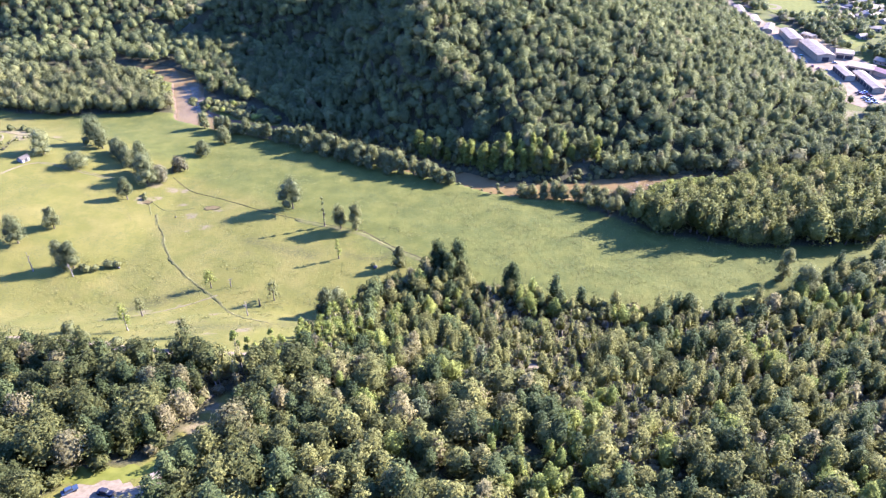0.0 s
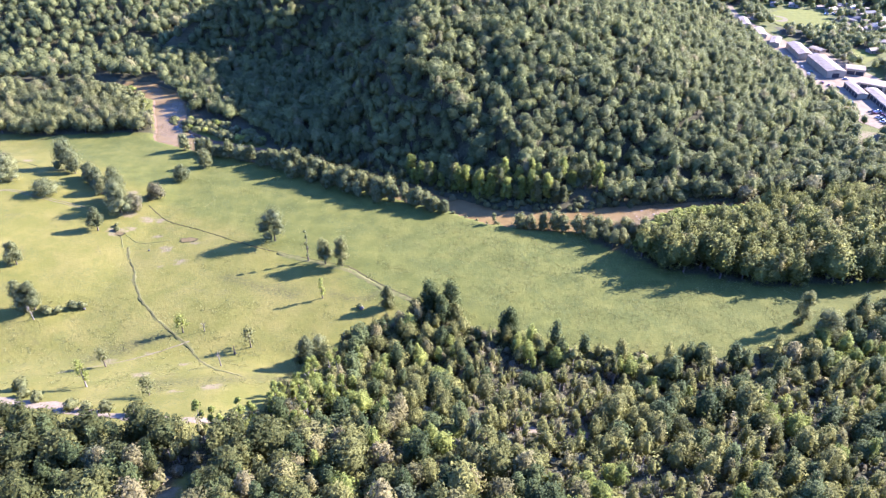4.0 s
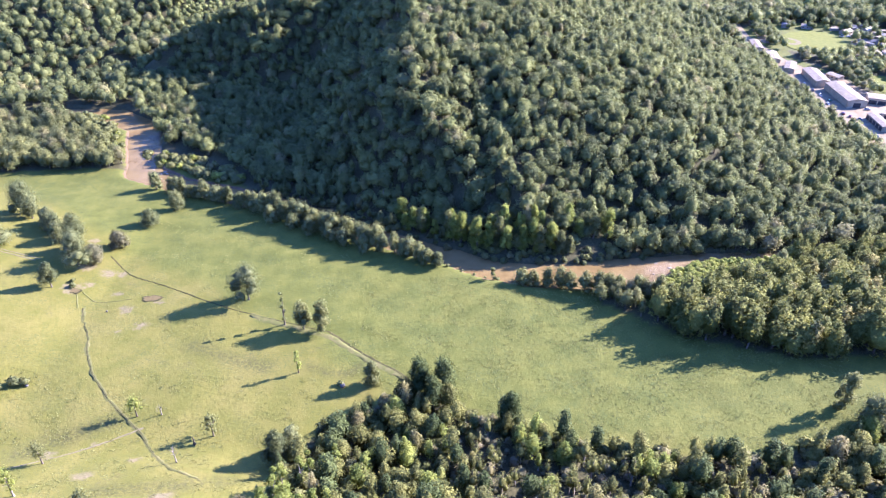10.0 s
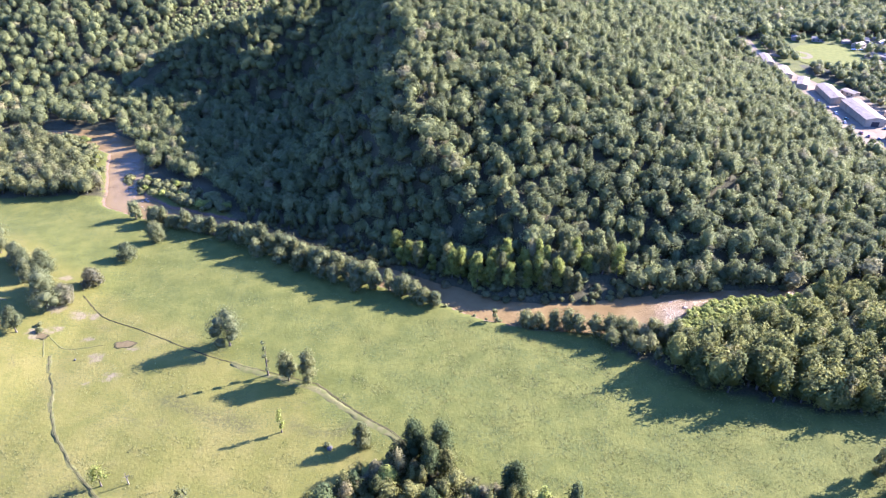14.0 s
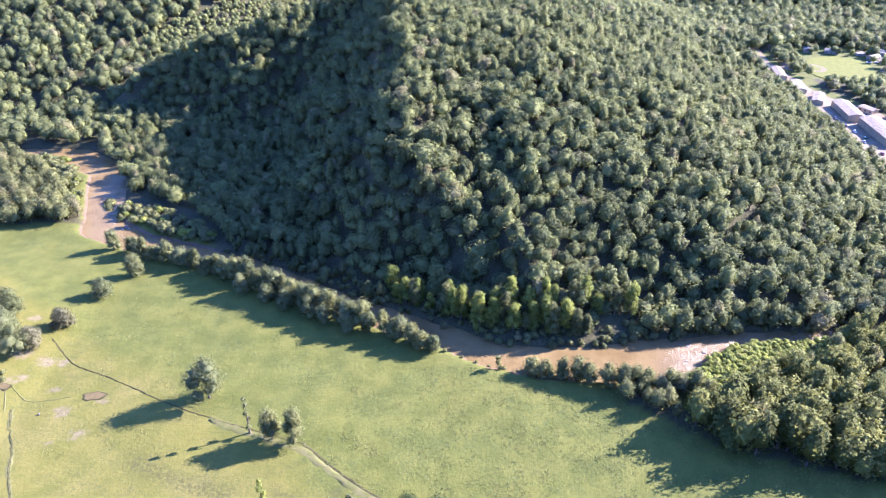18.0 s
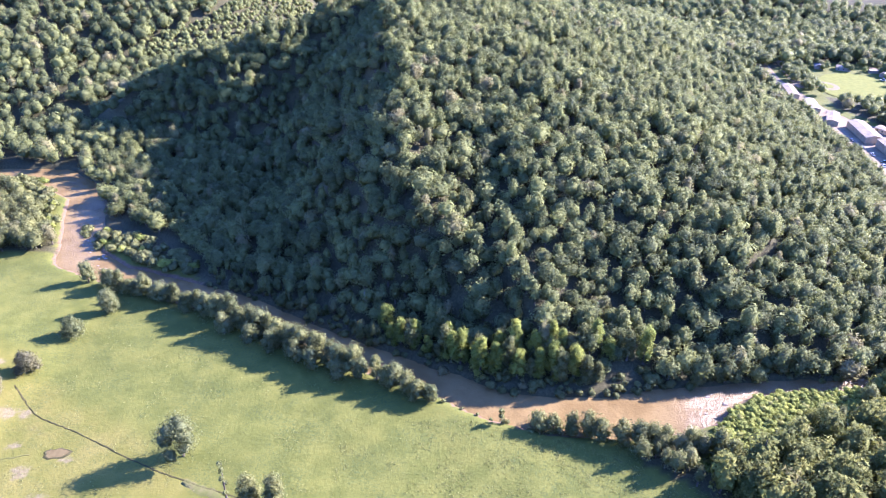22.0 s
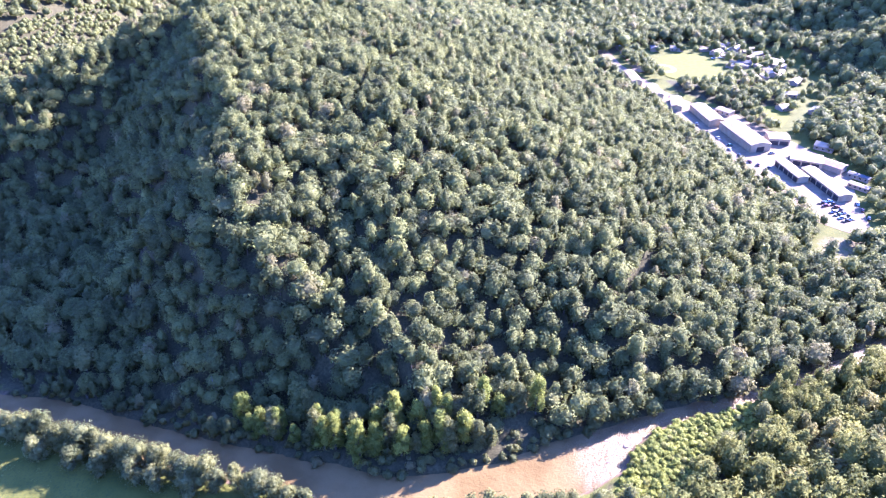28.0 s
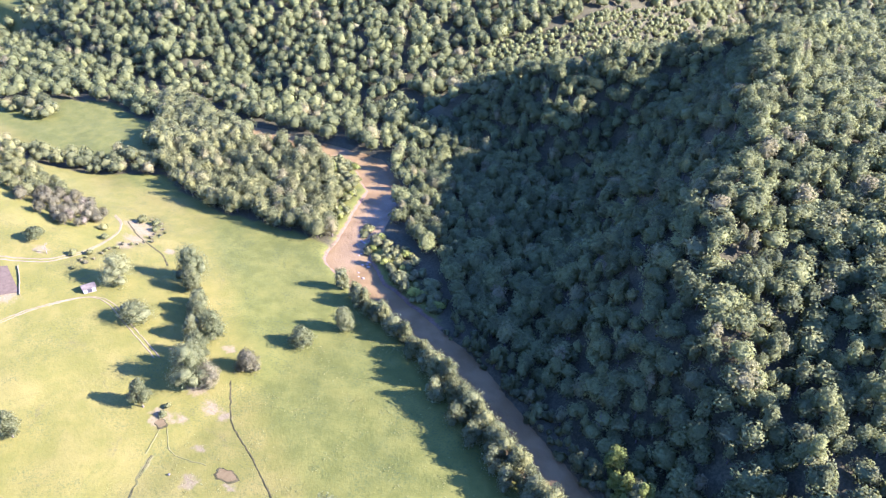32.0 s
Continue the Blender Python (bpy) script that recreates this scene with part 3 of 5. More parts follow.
def build_woods():
    rng = np.random.RandomState(21)
    p = dry_land(scatter(rng, HILL_WOODS, 6.1, 0.7), -0.5)
    p = p[(p[:, 1] < 870) & (p[:, 0] > -270) & ~inside(p[:, 0], p[:, 1], RIVER_BAR)]
    bank = shore(p[:, 0], p[:, 1])
    p = p[~((p[:, 0] > -48) & (p[:, 0] < 78) & (bank < np.where(p[:, 0] < 40, 15, 11)))]
    edge = (shore(p[:, 0], p[:, 1]) < 13) & (p[:, 0] < -42) & (p[:, 0] > -150)
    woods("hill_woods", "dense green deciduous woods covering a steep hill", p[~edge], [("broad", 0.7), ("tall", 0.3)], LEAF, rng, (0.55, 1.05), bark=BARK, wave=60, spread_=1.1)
    woods("bank_thicket", "low shaded thicket at the foot of the hill", p[edge], [("mid", 1.0)], LEAF, rng, (0.35, 0.75), bark=BARK)
    q = scatter(rng, arr((-150, 552), (-125, 533), (-85, 512), (-45, 495), (0, 480), (40, 472), (90, 478), (135, 486), (190, 495), (190, 520), (90, 500), (40, 496), (0, 502), (-45, 518), (-85, 536), (-140, 566)), 3.4, 0.6)
    q = q[(shore(q[:, 0], q[:, 1]) > -1.0) & (shore(q[:, 0], q[:, 1]) < 9)]
    woods("bank_brush", "brush hanging over the far river bank", q[rng.uniform(size=len(q)) < 0.6], [("bush", 1.0)], LEAF_BANK, rng, (0.5, 1.2), sink=0.6, wave=30, tone0=0.3)
    p = dry_land(scatter(rng, HILL_WOODS, 9.2, 0.65), 1.0)
    p = p[~((p[:, 1] < 870) & (p[:, 0] > -270)) & (p[:, 1] < np.where((p[:, 0] > -420) & (p[:, 0] < 140), 1340, 1210)) & (p[:, 0] > -820)]
    young = inside(p[:, 0], p[:, 1], YOUNG_WOODS)
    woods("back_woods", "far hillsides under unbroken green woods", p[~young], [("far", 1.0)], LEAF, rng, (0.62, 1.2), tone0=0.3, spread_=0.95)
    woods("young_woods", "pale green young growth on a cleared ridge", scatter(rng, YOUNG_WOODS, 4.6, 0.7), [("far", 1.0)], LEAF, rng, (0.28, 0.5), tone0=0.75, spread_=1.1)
    p = dry_land(scatter(rng, EAST_WOODS, 6.4), 1.0)
    p = p[~((p[:, 0] > 76) & (p[:, 0] < 350)  & (shore(p[:, 0], p[:, 1]) < np.interp(p[:, 0], [84, 100, 130, 160, 178, 350], [10, 24, 22, 10, 1.5, 1.5])))]
    q = scatter(rng, SHRUB_BAR, 1.9, 0.8)
    woods("bar_shrubs", "yellow-green shrubs covering a sunny river bar", dry_land(q, 1.0), [("bush", 1.0)], LEAF_BRIGHT, rng, (0.22, 0.60), sink=0.35, wave=25, tone0=0.75, spread_=1.5)
    low = (p[:, 0] < 86) | ((p[:, 0] < 170) & (shore(p[:, 0], p[:, 1]) < 22))
    woods("river_thicket", "low green thicket at the edge of the river woods", p[low], [("fine", 0.7), ("slim", 0.3)], LEAF_BANK, rng, (0.6, 1.0), bark=BARK)
    nigh = shore(p[:, 0], p[:, 1]) < 28
    woods("river_woods", "bright green bottomland woods beside the river", p[(p[:, 0] < 480) & ~low & nigh], [("mid", 0.4), ("round", 0.6)], LEAF_RIVER, rng, (0.7, 1.15), bark=BARK, wave=40, tone0=0.5)
    woods("river_woods", "tall bottomland woods beside the meadow", p[(p[:, 0] < 480) & ~low & ~nigh & (p[:, 1] > 446)], [("mid", 0.5), ("round", 0.5)], LEAF_RIVER, rng, (0.9, 1.4), bark=BARK, wave=40, tone0=0.4)
    # lower tone0 puts the shaded side of the front trees into the leaf colour
    woods("river_woods", "tall meadow-edge woods, shaded sides put into a darker leaf tone", p[(p[:, 0] < 480) & ~low & ~nigh & (p[:, 1] <= 446)], [("mid", 0.5), ("round", 0.5)], LEAF_RIVER, rng, (1.15, 1.65), sink=1.0, bark=BARK, wave=40, tone0=0.3)
    woods("bend_woods", "dense willow and sycamore woods in a river bend", dry_land(scatter(rng, WEST_WOODS, 6.6)), [("round", 0.8), ("mid", 0.2)], LEAF_BANK, rng, (0.65, 1.25), bark=BARK)
    woods("bend_woods", "dense green woods behind a small field", dry_land(scatter(rng, TAIL_WOODS, 7.5)), [("far", 1.0)], LEAF_BANK, rng, (0.8, 1.2), tone0=0.3)
    woods("scrub_clump", "clump of grey-brown scrubby trees beside a farm road", scatter(rng, SCRUB_WOODS, 6.0), [("round", 1.0)], LEAF_GREY, rng, (0.45, 0.85), bark=BARK, tone0=0.5)
    woods("scrub_clump", "clump of low green trees behind grey scrub", scatter(rng, HEDGE_CLUMP, 6.6), [("round", 1.0)], LEAF_BANK, rng, (0.45, 0.85), bark=BARK, tone0=0.4)
    for poly in (BAND_WOODS, CLUMP_WOODS):
        woods("hedgerow", "uneven hedgerow of trees between pastures", scatter(rng, poly, 7.0), [("far", 1.0)], LEAF_BANK, rng, (0.5, 0.95), tone0=0.35)
    p = scatter(rng, NEAR_WOODS, 6.2, 0.6)
    p = p[(p[:, 1] > 165) & (abs(p[:, 0]) < 165 + (p[:, 1] - 165) * 0.62) & ~inside(p[:, 0], p[:, 1], YARD)]
    # thinned patches where stems and pale undergrowth show: x, y, size
    patches = ((18, 298, 24), (44, 322, 17), (60, 252, 19), (-92, 248, 9), (-88, 262, 8), (8, 332, 17), (92, 278, 15), (130, 312, 17), (44, 228, 12), (-60, 280, 7), (180, 295, 18), (100, 330, 14), (30, 262, 12), (140, 262, 15), (85, 225, 12))

    def thinned(p):
        best = np.zeros(len(p))
        for cx, cy, cs in patches:
            best = np.maximum(best, np.exp(-((p[:, 0] - cx) ** 2 + (p[:, 1] - cy) ** 2) / (1.15 * cs) ** 2))
        return best

    thin = thinned(p)
    open_ = thin + rng.uniform(-0.25, 0.25, len(p)) > 0.5
    light = rolling(p[:, 0] + 300, p[:, 1], 55) + rng.normal(size=len(p)) * 0.35 > np.where(p[:, 0] < -70, 1.1, 0.5)
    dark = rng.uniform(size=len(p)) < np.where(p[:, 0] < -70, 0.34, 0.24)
    full = ~open_ & ~light & ~dark & ((p[:, 0] < -40) | (rng.uniform(size=len(p)) < 0.8))
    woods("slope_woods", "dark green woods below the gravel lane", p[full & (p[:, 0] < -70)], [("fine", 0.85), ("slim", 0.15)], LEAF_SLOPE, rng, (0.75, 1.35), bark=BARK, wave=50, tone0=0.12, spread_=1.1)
    below = p[:, 1] + 0.12 * p[:, 0] < 262 + 14 * rolling(p[:, 0], p[:, 1], 70)
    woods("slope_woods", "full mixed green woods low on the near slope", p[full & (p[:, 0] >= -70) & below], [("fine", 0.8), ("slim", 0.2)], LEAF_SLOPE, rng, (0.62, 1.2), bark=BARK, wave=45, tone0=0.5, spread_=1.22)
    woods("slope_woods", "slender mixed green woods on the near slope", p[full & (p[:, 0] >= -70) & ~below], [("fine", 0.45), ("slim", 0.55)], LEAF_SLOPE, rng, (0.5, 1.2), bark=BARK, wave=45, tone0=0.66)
    q = scatter(rng, NEAR_WOODS, 4.6, 0.7)
    q = q[(q[:, 1] > 168) & (abs(q[:, 0]) < 160 + (q[:, 1] - 165) * 0.62) & ~inside(q[:, 0], q[:, 1], YARD) & (rng.uniform(size=len(q)) < 0.75)]
    q = q[thinned(q) < 0.5]
    woods("understory", "green saplings and brush filling the near woods", q, [("bush", 1.0)], LEAF_SLOPE, rng, (0.7, 1.7), wave=35, tone0=0.4, spread_=1.15)
    woods("slope_saplings", "light green young trees among the near woods", p[light & ~open_], [("fine", 0.4), ("slim", 0.6)], LEAF_BRIGHT, rng, (0.55, 1.0), bark=BARK_PALE, wave=40, tone0=0.35)
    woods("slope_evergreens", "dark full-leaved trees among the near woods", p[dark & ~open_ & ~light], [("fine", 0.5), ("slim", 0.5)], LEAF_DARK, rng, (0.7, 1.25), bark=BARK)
    woods("thin_trees", "thin sparse trees with pale stems in a clearing", p[open_], [("sparse", 0.8), ("slim", 0.2)], LEAF_SLOPE, rng, (0.5, 1.1), bark=BARK_PALE, tone0=0.7)
    q = scatter(rng, NEAR_WOODS, 5.4, 0.6)
    q = q[(q[:, 1] > 165) & (abs(q[:, 0]) < 165 + (q[:, 1] - 165) * 0.62) & ~inside(q[:, 0], q[:, 1], YARD)]
    woods("undergrowth", "pale scrub and vines under thinned trees", q[thinned(q) + rng.uniform(-0.25, 0.25, len(q)) > 0.3], [("bush", 1.0)], LEAF_GREY, rng, (0.4, 1.3), wave=25, tone0=0.95)
    p = scatter(rng, arr((-260, -40), (260, -40), (230, 168), (-230, 168)), 11.5, 0.5)
    woods("hillside_woods", "green woods on the slope behind the lane", p, [("far", 1.0)], LEAF_SLOPE, rng, (0.7, 1.15))
    p = dry_land(scatter(rng, FAR_WOODS, 10.0))
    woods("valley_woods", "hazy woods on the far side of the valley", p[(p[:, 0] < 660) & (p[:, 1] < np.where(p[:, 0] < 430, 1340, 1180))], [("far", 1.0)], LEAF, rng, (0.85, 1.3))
    p = scatter(rng, arr((345, 752), (385, 770), (400, 800), (450, 800), (475, 850), (490, 930), (450, 985), (340, 1110), (255, 1110), (255, 985), (300, 962), (314, 958), (330, 948), (368, 962), (394, 950), (400, 925), (394, 895), (372, 868), (350, 860), (340, 830), (338, 803)), 11.5, 0.6)
    p = p[~inside(p[:, 0], p[:, 1], arr((361, 808), (388, 802), (382, 776), (358, 754), (346, 774)))]
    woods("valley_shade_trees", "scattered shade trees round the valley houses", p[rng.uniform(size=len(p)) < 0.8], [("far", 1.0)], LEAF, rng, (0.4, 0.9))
    for poly in (arr((364, 655), (380, 650), (380, 762), (358, 748), (368, 712)), arr((304, 905), (316, 884), (322, 905), (322, 932), (334, 954), (320, 985), (304, 950)), arr((326, 602), (346, 598), (374, 642), (368, 664), (340, 636)), arr((282, 612), (293, 612), (296, 640), (295, 668), (299, 690), (292, 694), (284, 690), (280, 650)), arr((262, 560), (300, 560), (312, 590), (300, 604), (294, 596), (286, 568), (264, 570))):
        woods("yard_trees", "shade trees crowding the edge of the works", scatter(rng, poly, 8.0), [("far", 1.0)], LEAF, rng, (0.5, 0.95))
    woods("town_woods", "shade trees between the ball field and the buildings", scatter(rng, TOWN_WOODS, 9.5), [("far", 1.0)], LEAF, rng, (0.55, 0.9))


build_woods()


# ---- things ----
def part(name, bm, material, parent, label=""):
    """Links a bmesh, or a ready mesh, as one object under a thing or a part."""
    if isinstance(bm, bmesh.types.BMesh):
        me = bpy.data.meshes.new(name)
        bm.to_mesh(me)
        bm.free()
        me.materials.append(material)
    else:
        me = bm
    ob = new(name, me)
    ob.parent = parent
    if label:
        ob["label"] = label
    return ob


def box(bm, x0, x1, y0, y1, z0, z1, bevel=0.0):
    m = Matrix.LocRotScale(((x0 + x1) / 2, (y0 + y1) / 2, (z0 + z1) / 2), None, (x1 - x0, y1 - y0, z1 - z0))
    made = bmesh.ops.create_cube(bm, size=1.0, matrix=m)["verts"]
    if bevel:
        edges = list({e for v in made for e in v.link_edges})
        bmesh.ops.bevel(bm, geom=edges, offset=bevel, segments=2, affect="EDGES")
    return bm


def thing(name, x, y, label, category, group="", turn=0.0, z=None):
    ob = new(name)
    ob.empty_display_size = 0.5
    ob.location = (x, y, float(ground(x, y)) if z is None else z)
    ob.rotation_euler = (0, 0, radians(turn))
    return tagged(ob, label, category, group)


def plain(name, a, b, rough=0.7, metal=0.0, scale=1.5, spec=0.3):
    m = Mat(name)
    m.bump(m.noise(scale * 6, 4.0), 0.15, 0.02)
    return m.done(m.mix(m.ramp(m.noise(scale, 5.0, 0.6), 0.3, 0.7), a, b), rough, metal, spec)


EARTH = plain("dry_earth", (0.096, 0.082, 0.040), (0.128, 0.108, 0.058), 0.95, 0, 0.5, 0.1)
DITCH = plain("ditch_earth", (0.022, 0.023, 0.008), (0.058, 0.050, 0.020), 0.95, 0, 0.5, 0.05)
GRAVEL = plain("pale_gravel", (0.112, 0.088, 0.052), (0.155, 0.124, 0.078), 0.95, 0, 0.7, 0.1)


def tree(x, y, height, radius, label, seed, leaf=LEAF_PASTURE, bark=BARK, group="trees in the pasture", flakes=760, low=0.2, lobes=11, taper=0.35, loose=0.0, size=0.46,
         name="tree", tone=0.5, limbs=5):
    rng = np.random.RandomState(seed)
    ob = thing(name, x, y, label, "tree", group)
    v, f = trunk(rng, height * 0.8, 0.018 * height + 0.05, 0.05, limbs, radius * 0.75)
    part("trunk", mesh_from("trunk", v, f, bark, None, True), bark, ob)
    if flakes:
        # several leafy masses held out by the limbs, the topmost in the middle
        masses = 5 if radius < 2.6 else 10 if radius < 5 else 14
        vs, fs, ns, n = [], [], [], 0
        squash, face = rng.uniform(0.72, 1.0), rng.uniform(0, 6.28)
        for i in range(masses):
            u = (i + rng.uniform(-0.3, 0.3)) / (masses - 1)
            u = min(max(u, 0), 1)
            r = radius * rng.uniform(0.38, 0.66)
            a = i * 2.4 + rng.uniform(-0.7, 0.7)
            off = radius * rng.uniform(0.25, 0.75) * (1 - 0.75 * u ** 2)
            tall = min(height * (1 - low) * rng.uniform(0.36, 0.54), 2.8 * r)
            base = height * low + u ** 1.05 * (height * 1.04 - tall - height * low)
            v, f, nm = crown(rng, r * 1.2, tall, -0.05, 12, int(1.7 * flakes / masses), size * 0.86, taper, loose + 0.06, 1, (0.62, 1.25), 0.34 if loose >= 0.2 else 0.58)
            ns.append(nm)
            dx, dy = off * math.cos(a), off * math.sin(a) * squash
            vs.append(v + (dx * math.cos(face) - dy * math.sin(face), dx * math.sin(face) + dy * math.cos(face), base))
            fs.append(f + n)
            n += len(v)
        v, f = np.vstack(vs), np.vstack(fs)
        n = len(v)
        t = np.clip(tone + rng.normal() * 0.12, 0, 1)
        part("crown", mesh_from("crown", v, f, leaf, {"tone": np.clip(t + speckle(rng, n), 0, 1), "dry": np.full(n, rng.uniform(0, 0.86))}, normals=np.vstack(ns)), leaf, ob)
    return ob


def pasture_trees():
    broad = "broad green shade tree alone in the grazed pasture"
    rows = [
        # x, y, height, radius, leaf, low, label
        (-116, 436, 22, 7.6, LEAF_PASTURE, 0.16, "large dark green sycamore alone in the meadow"),
        (-83, 414, 16, 4.2, LEAF_BANK, 0.2, "upright leafy tree beside its twin on the ditch"),
        (-74, 413, 18, 4.4, LEAF_BANK, 0.18, "upright leafy tree beside its twin on the ditch"),
        (-219, 438, 15, 4.2, LEAF_PASTURE, 0.2, "small leaning shade tree near a muddy hollow"),
        (-291, 480, 18, 7.2, LEAF_PASTURE, 0.08, "dense round oak standing behind a shed"),
        (-264, 468, 11, 7.6, LEAF_PASTURE, 0.05, "wide low-crowned tree beside a farm track"),
        (-269, 506, 23, 7.4, LEAF_PASTURE, 0.1, "tall full tree at the end of a tree row"),
        (-262, 500, 16, 5.0, LEAF_PASTURE, 0.1, broad),
        (-240, 486, 13, 4.6, LEAF_PASTURE, 0.1, broad),
        (-228, 483, 17, 5.6, LEAF_PASTURE, 0.1, broad),
        (-246, 490, 14, 4.6, LEAF_PASTURE, 0.05, "low ragged tree in a row of shade trees"),
        (-219, 466, 17, 5.0, LEAF_PASTURE, 0.05, "ragged tall tree in a row of shade trees"),
        (-251, 495, 11, 3.8, LEAF_PASTURE, 0.05, "low ragged tree in a row of shade trees"),
        (-234, 477, 14, 4.2, LEAF_PASTURE, 0.1, "ragged tall tree in a row of shade trees"),
        (-223, 471, 15, 4.4, LEAF_PASTURE, 0.1, "ragged tall tree in a row of shade trees"),
        (-215, 459, 22, 7.6, LEAF_PASTURE, 0.1, "tall full tree on bare trampled earth"),
        (-208, 463, 12, 4.8, LEAF_GREY, 0.05, "grey rounded tree on bare trampled earth"),
        (-202, 480, 11, 5.2, LEAF_GREY, 0.03, "round dense grey-green tree in the meadow"),
        (-195, 507, 11, 4.8, LEAF_PASTURE, 0.05, "low rounded tree near the river bank"),
        (-187, 527, 14, 4.6, LEAF_PASTURE, 0.05, "full rounded tree near the river bank"),
        (-243, 398, 14, 4.2, LEAF_PASTURE, 0.15, broad),
        (-254, 381, 18, 5.6, LEAF_PASTURE, 0.15, "broad leaning shade tree in dry grass"),
        (-221, 365, 18, 4.6, LEAF_PASTURE, 0.1, "twin-stemmed tall tree above a brushy hollow"),
        (-217, 366, 17, 4.4, LEAF_PASTURE, 0.1, "twin-stemmed tall tree above a brushy hollow"),
        (-350, 473, 8, 4.2, LEAF_PASTURE, 0.2, "thin small tree beside a farm track"),
        (153, 372, 20, 2.9, LEAF_BANK, 0.05, "slender pale tree at the meadow's edge"),
        (160, 362, 18, 6.4, LEAF_BANK, 0.05, "wide full tree at the meadow's edge"),
        (-76, 333, 17, 4.6, LEAF_PASTURE, 0.1, "dark full tree at the corner of the woods"),
        (-72, 340, 13, 4.2, LEAF_PASTURE, 0.05, "dark full tree at the corner of the woods"),
        (-45, 378, 13, 3.4, LEAF_BANK, 0.02, "pale slim tree at the edge of the woods"),
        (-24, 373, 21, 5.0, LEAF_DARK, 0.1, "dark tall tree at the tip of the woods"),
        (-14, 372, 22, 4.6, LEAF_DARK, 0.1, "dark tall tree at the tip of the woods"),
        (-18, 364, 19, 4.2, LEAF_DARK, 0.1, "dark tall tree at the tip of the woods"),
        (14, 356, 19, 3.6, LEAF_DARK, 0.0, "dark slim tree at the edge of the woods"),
    ]
    for i, (x, y, h, r, leaf, low, label) in enumerate(rows):
        tree(x, y, h, r * (1.12 if x < 0 else 1.25), label, 100 + i, leaf, low=low - 0.1, lobes=9 if r > 4.5 else 7, tone=(0.3, 0.7, 0.5)[i % 3], loose=0.02, size=0.36, taper=0.3, flakes=3000)
    # light, airy young trees
    for i, (x, y, h, r, label) in enumerate([
            (-140, 355, 12, 3.4, "yellow-green young tree beside a ditch"), (-105, 346, 13, 4.2, "airy light green tree in dry grass"),
            (-79, 384, 13, 1.8, "thin sparse tree with a bare stem"), (-163, 326, 12, 3.0, "leaning light green young tree"),
            (-158, 304, 15, 3.2, "tall thin tree with a pale trunk"), (-128, 296, 10, 3.6, "grey-green scrubby tree above the dirt road")]):
        tree(x, y, h, r, label, 200 + i, LEAF_BANK if i % 2 else LEAF_BRIGHT, BARK_PALE if i == 4 else BARK, flakes=420, low=0.18, lobes=7, loose=0.25, size=0.32, tone=0.5)
    # slender light trees along the front of the near woods
    rng = np.random.RandomState(61)
    for i, (x, y) in enumerate(along(arr((-96, 266), (-84, 262), (-74, 272), (-70, 296), (-62, 316), (-50, 330)), 4.2, rng, 2.2) + along(arr((-66, 262), (-58, 284), (-46, 306)), 6.0, rng, 3.0)):
        tree(x, y, rng.uniform(13, 20), rng.uniform(1.9, 2.9), "slender light green poplar at the front of the woods", 400 + i, LEAF_BRIGHT, BARK_PALE, group="poplars at the wood's edge", flakes=620, low=0.12, lobes=7, loose=0.1, size=0.38, taper=0.5, tone=rng.uniform(0.0, 0.6))
    tree(-93, 417, 19, 1.5, "narrow column of leaves on a dead trunk", 231, LEAF_PASTURE, BARK, flakes=300, low=0.15, lobes=8, taper=0.6, size=0.42)
    # dead and bare ones
    for i, (x, y, h, label) in enumerate([(-113, 329, 11, "bare grey dead tree beside a ditch"), (-236, 361, 15, "leaning dead tree with bare limbs"),
                                          (-130, 356, 8, "small bare tree with thin twigs"), (-57, 530, 15, "white dead snag on the river bank"),
                                          (-214, 359, 10, "broken pale trunk beside brush"), (-336, 470, 7, "bare tree beside a farm road")]):
        ob = tree(x, y, h, 3.0, label, 240 + i, bark=BARK_PALE, flakes=0, limbs=9, group="dead trees", name="dead_tree")
    stump = thing("tree_stump", -111, 341, "tall broken dark stump in the grass", "stump")
    v, f = trunk(np.random.RandomState(3), 5.0, 0.45, 0.02, 1, 0.8)
    part("stem", mesh_from("stem", v, f, BARK, None, True), BARK, stump)


def bush(x, y, s, seed, label, group, leaf=LEAF_BANK, tone=0.5):
    rng = np.random.RandomState(seed)
    v, f, nm = SHAPES["bush"][seed % 6]
    n = len(v)
    me = mesh_from("bush", v * np.array([s * rng.uniform(0.9, 1.4), s * rng.uniform(0.9, 1.3), s]), f, leaf, {"tone": np.full(n, np.clip(tone + rng.normal() * 0.15, 0, 1)), "dry": np.full(n, rng.uniform(0, 0.95))}, normals=nm)
    ob = new("bush", me)
    ob.location = (x, y, float(ground(x, y)) - 0.15)
    ob.rotation_euler = (0, 0, rng.uniform(0, 6.28))
    return tagged(ob, label, "bush", group)


def along(line, step, rng, wobble):
    out = []
    for a, b in zip(line[:-1], line[1:]):
        n = max(1, int(np.linalg.norm(b - a) / step))
        for i in range(n):
            out.append(a + (b - a) * (i + 0.5) / n + rng.uniform(-wobble, wobble, 2))
    return out


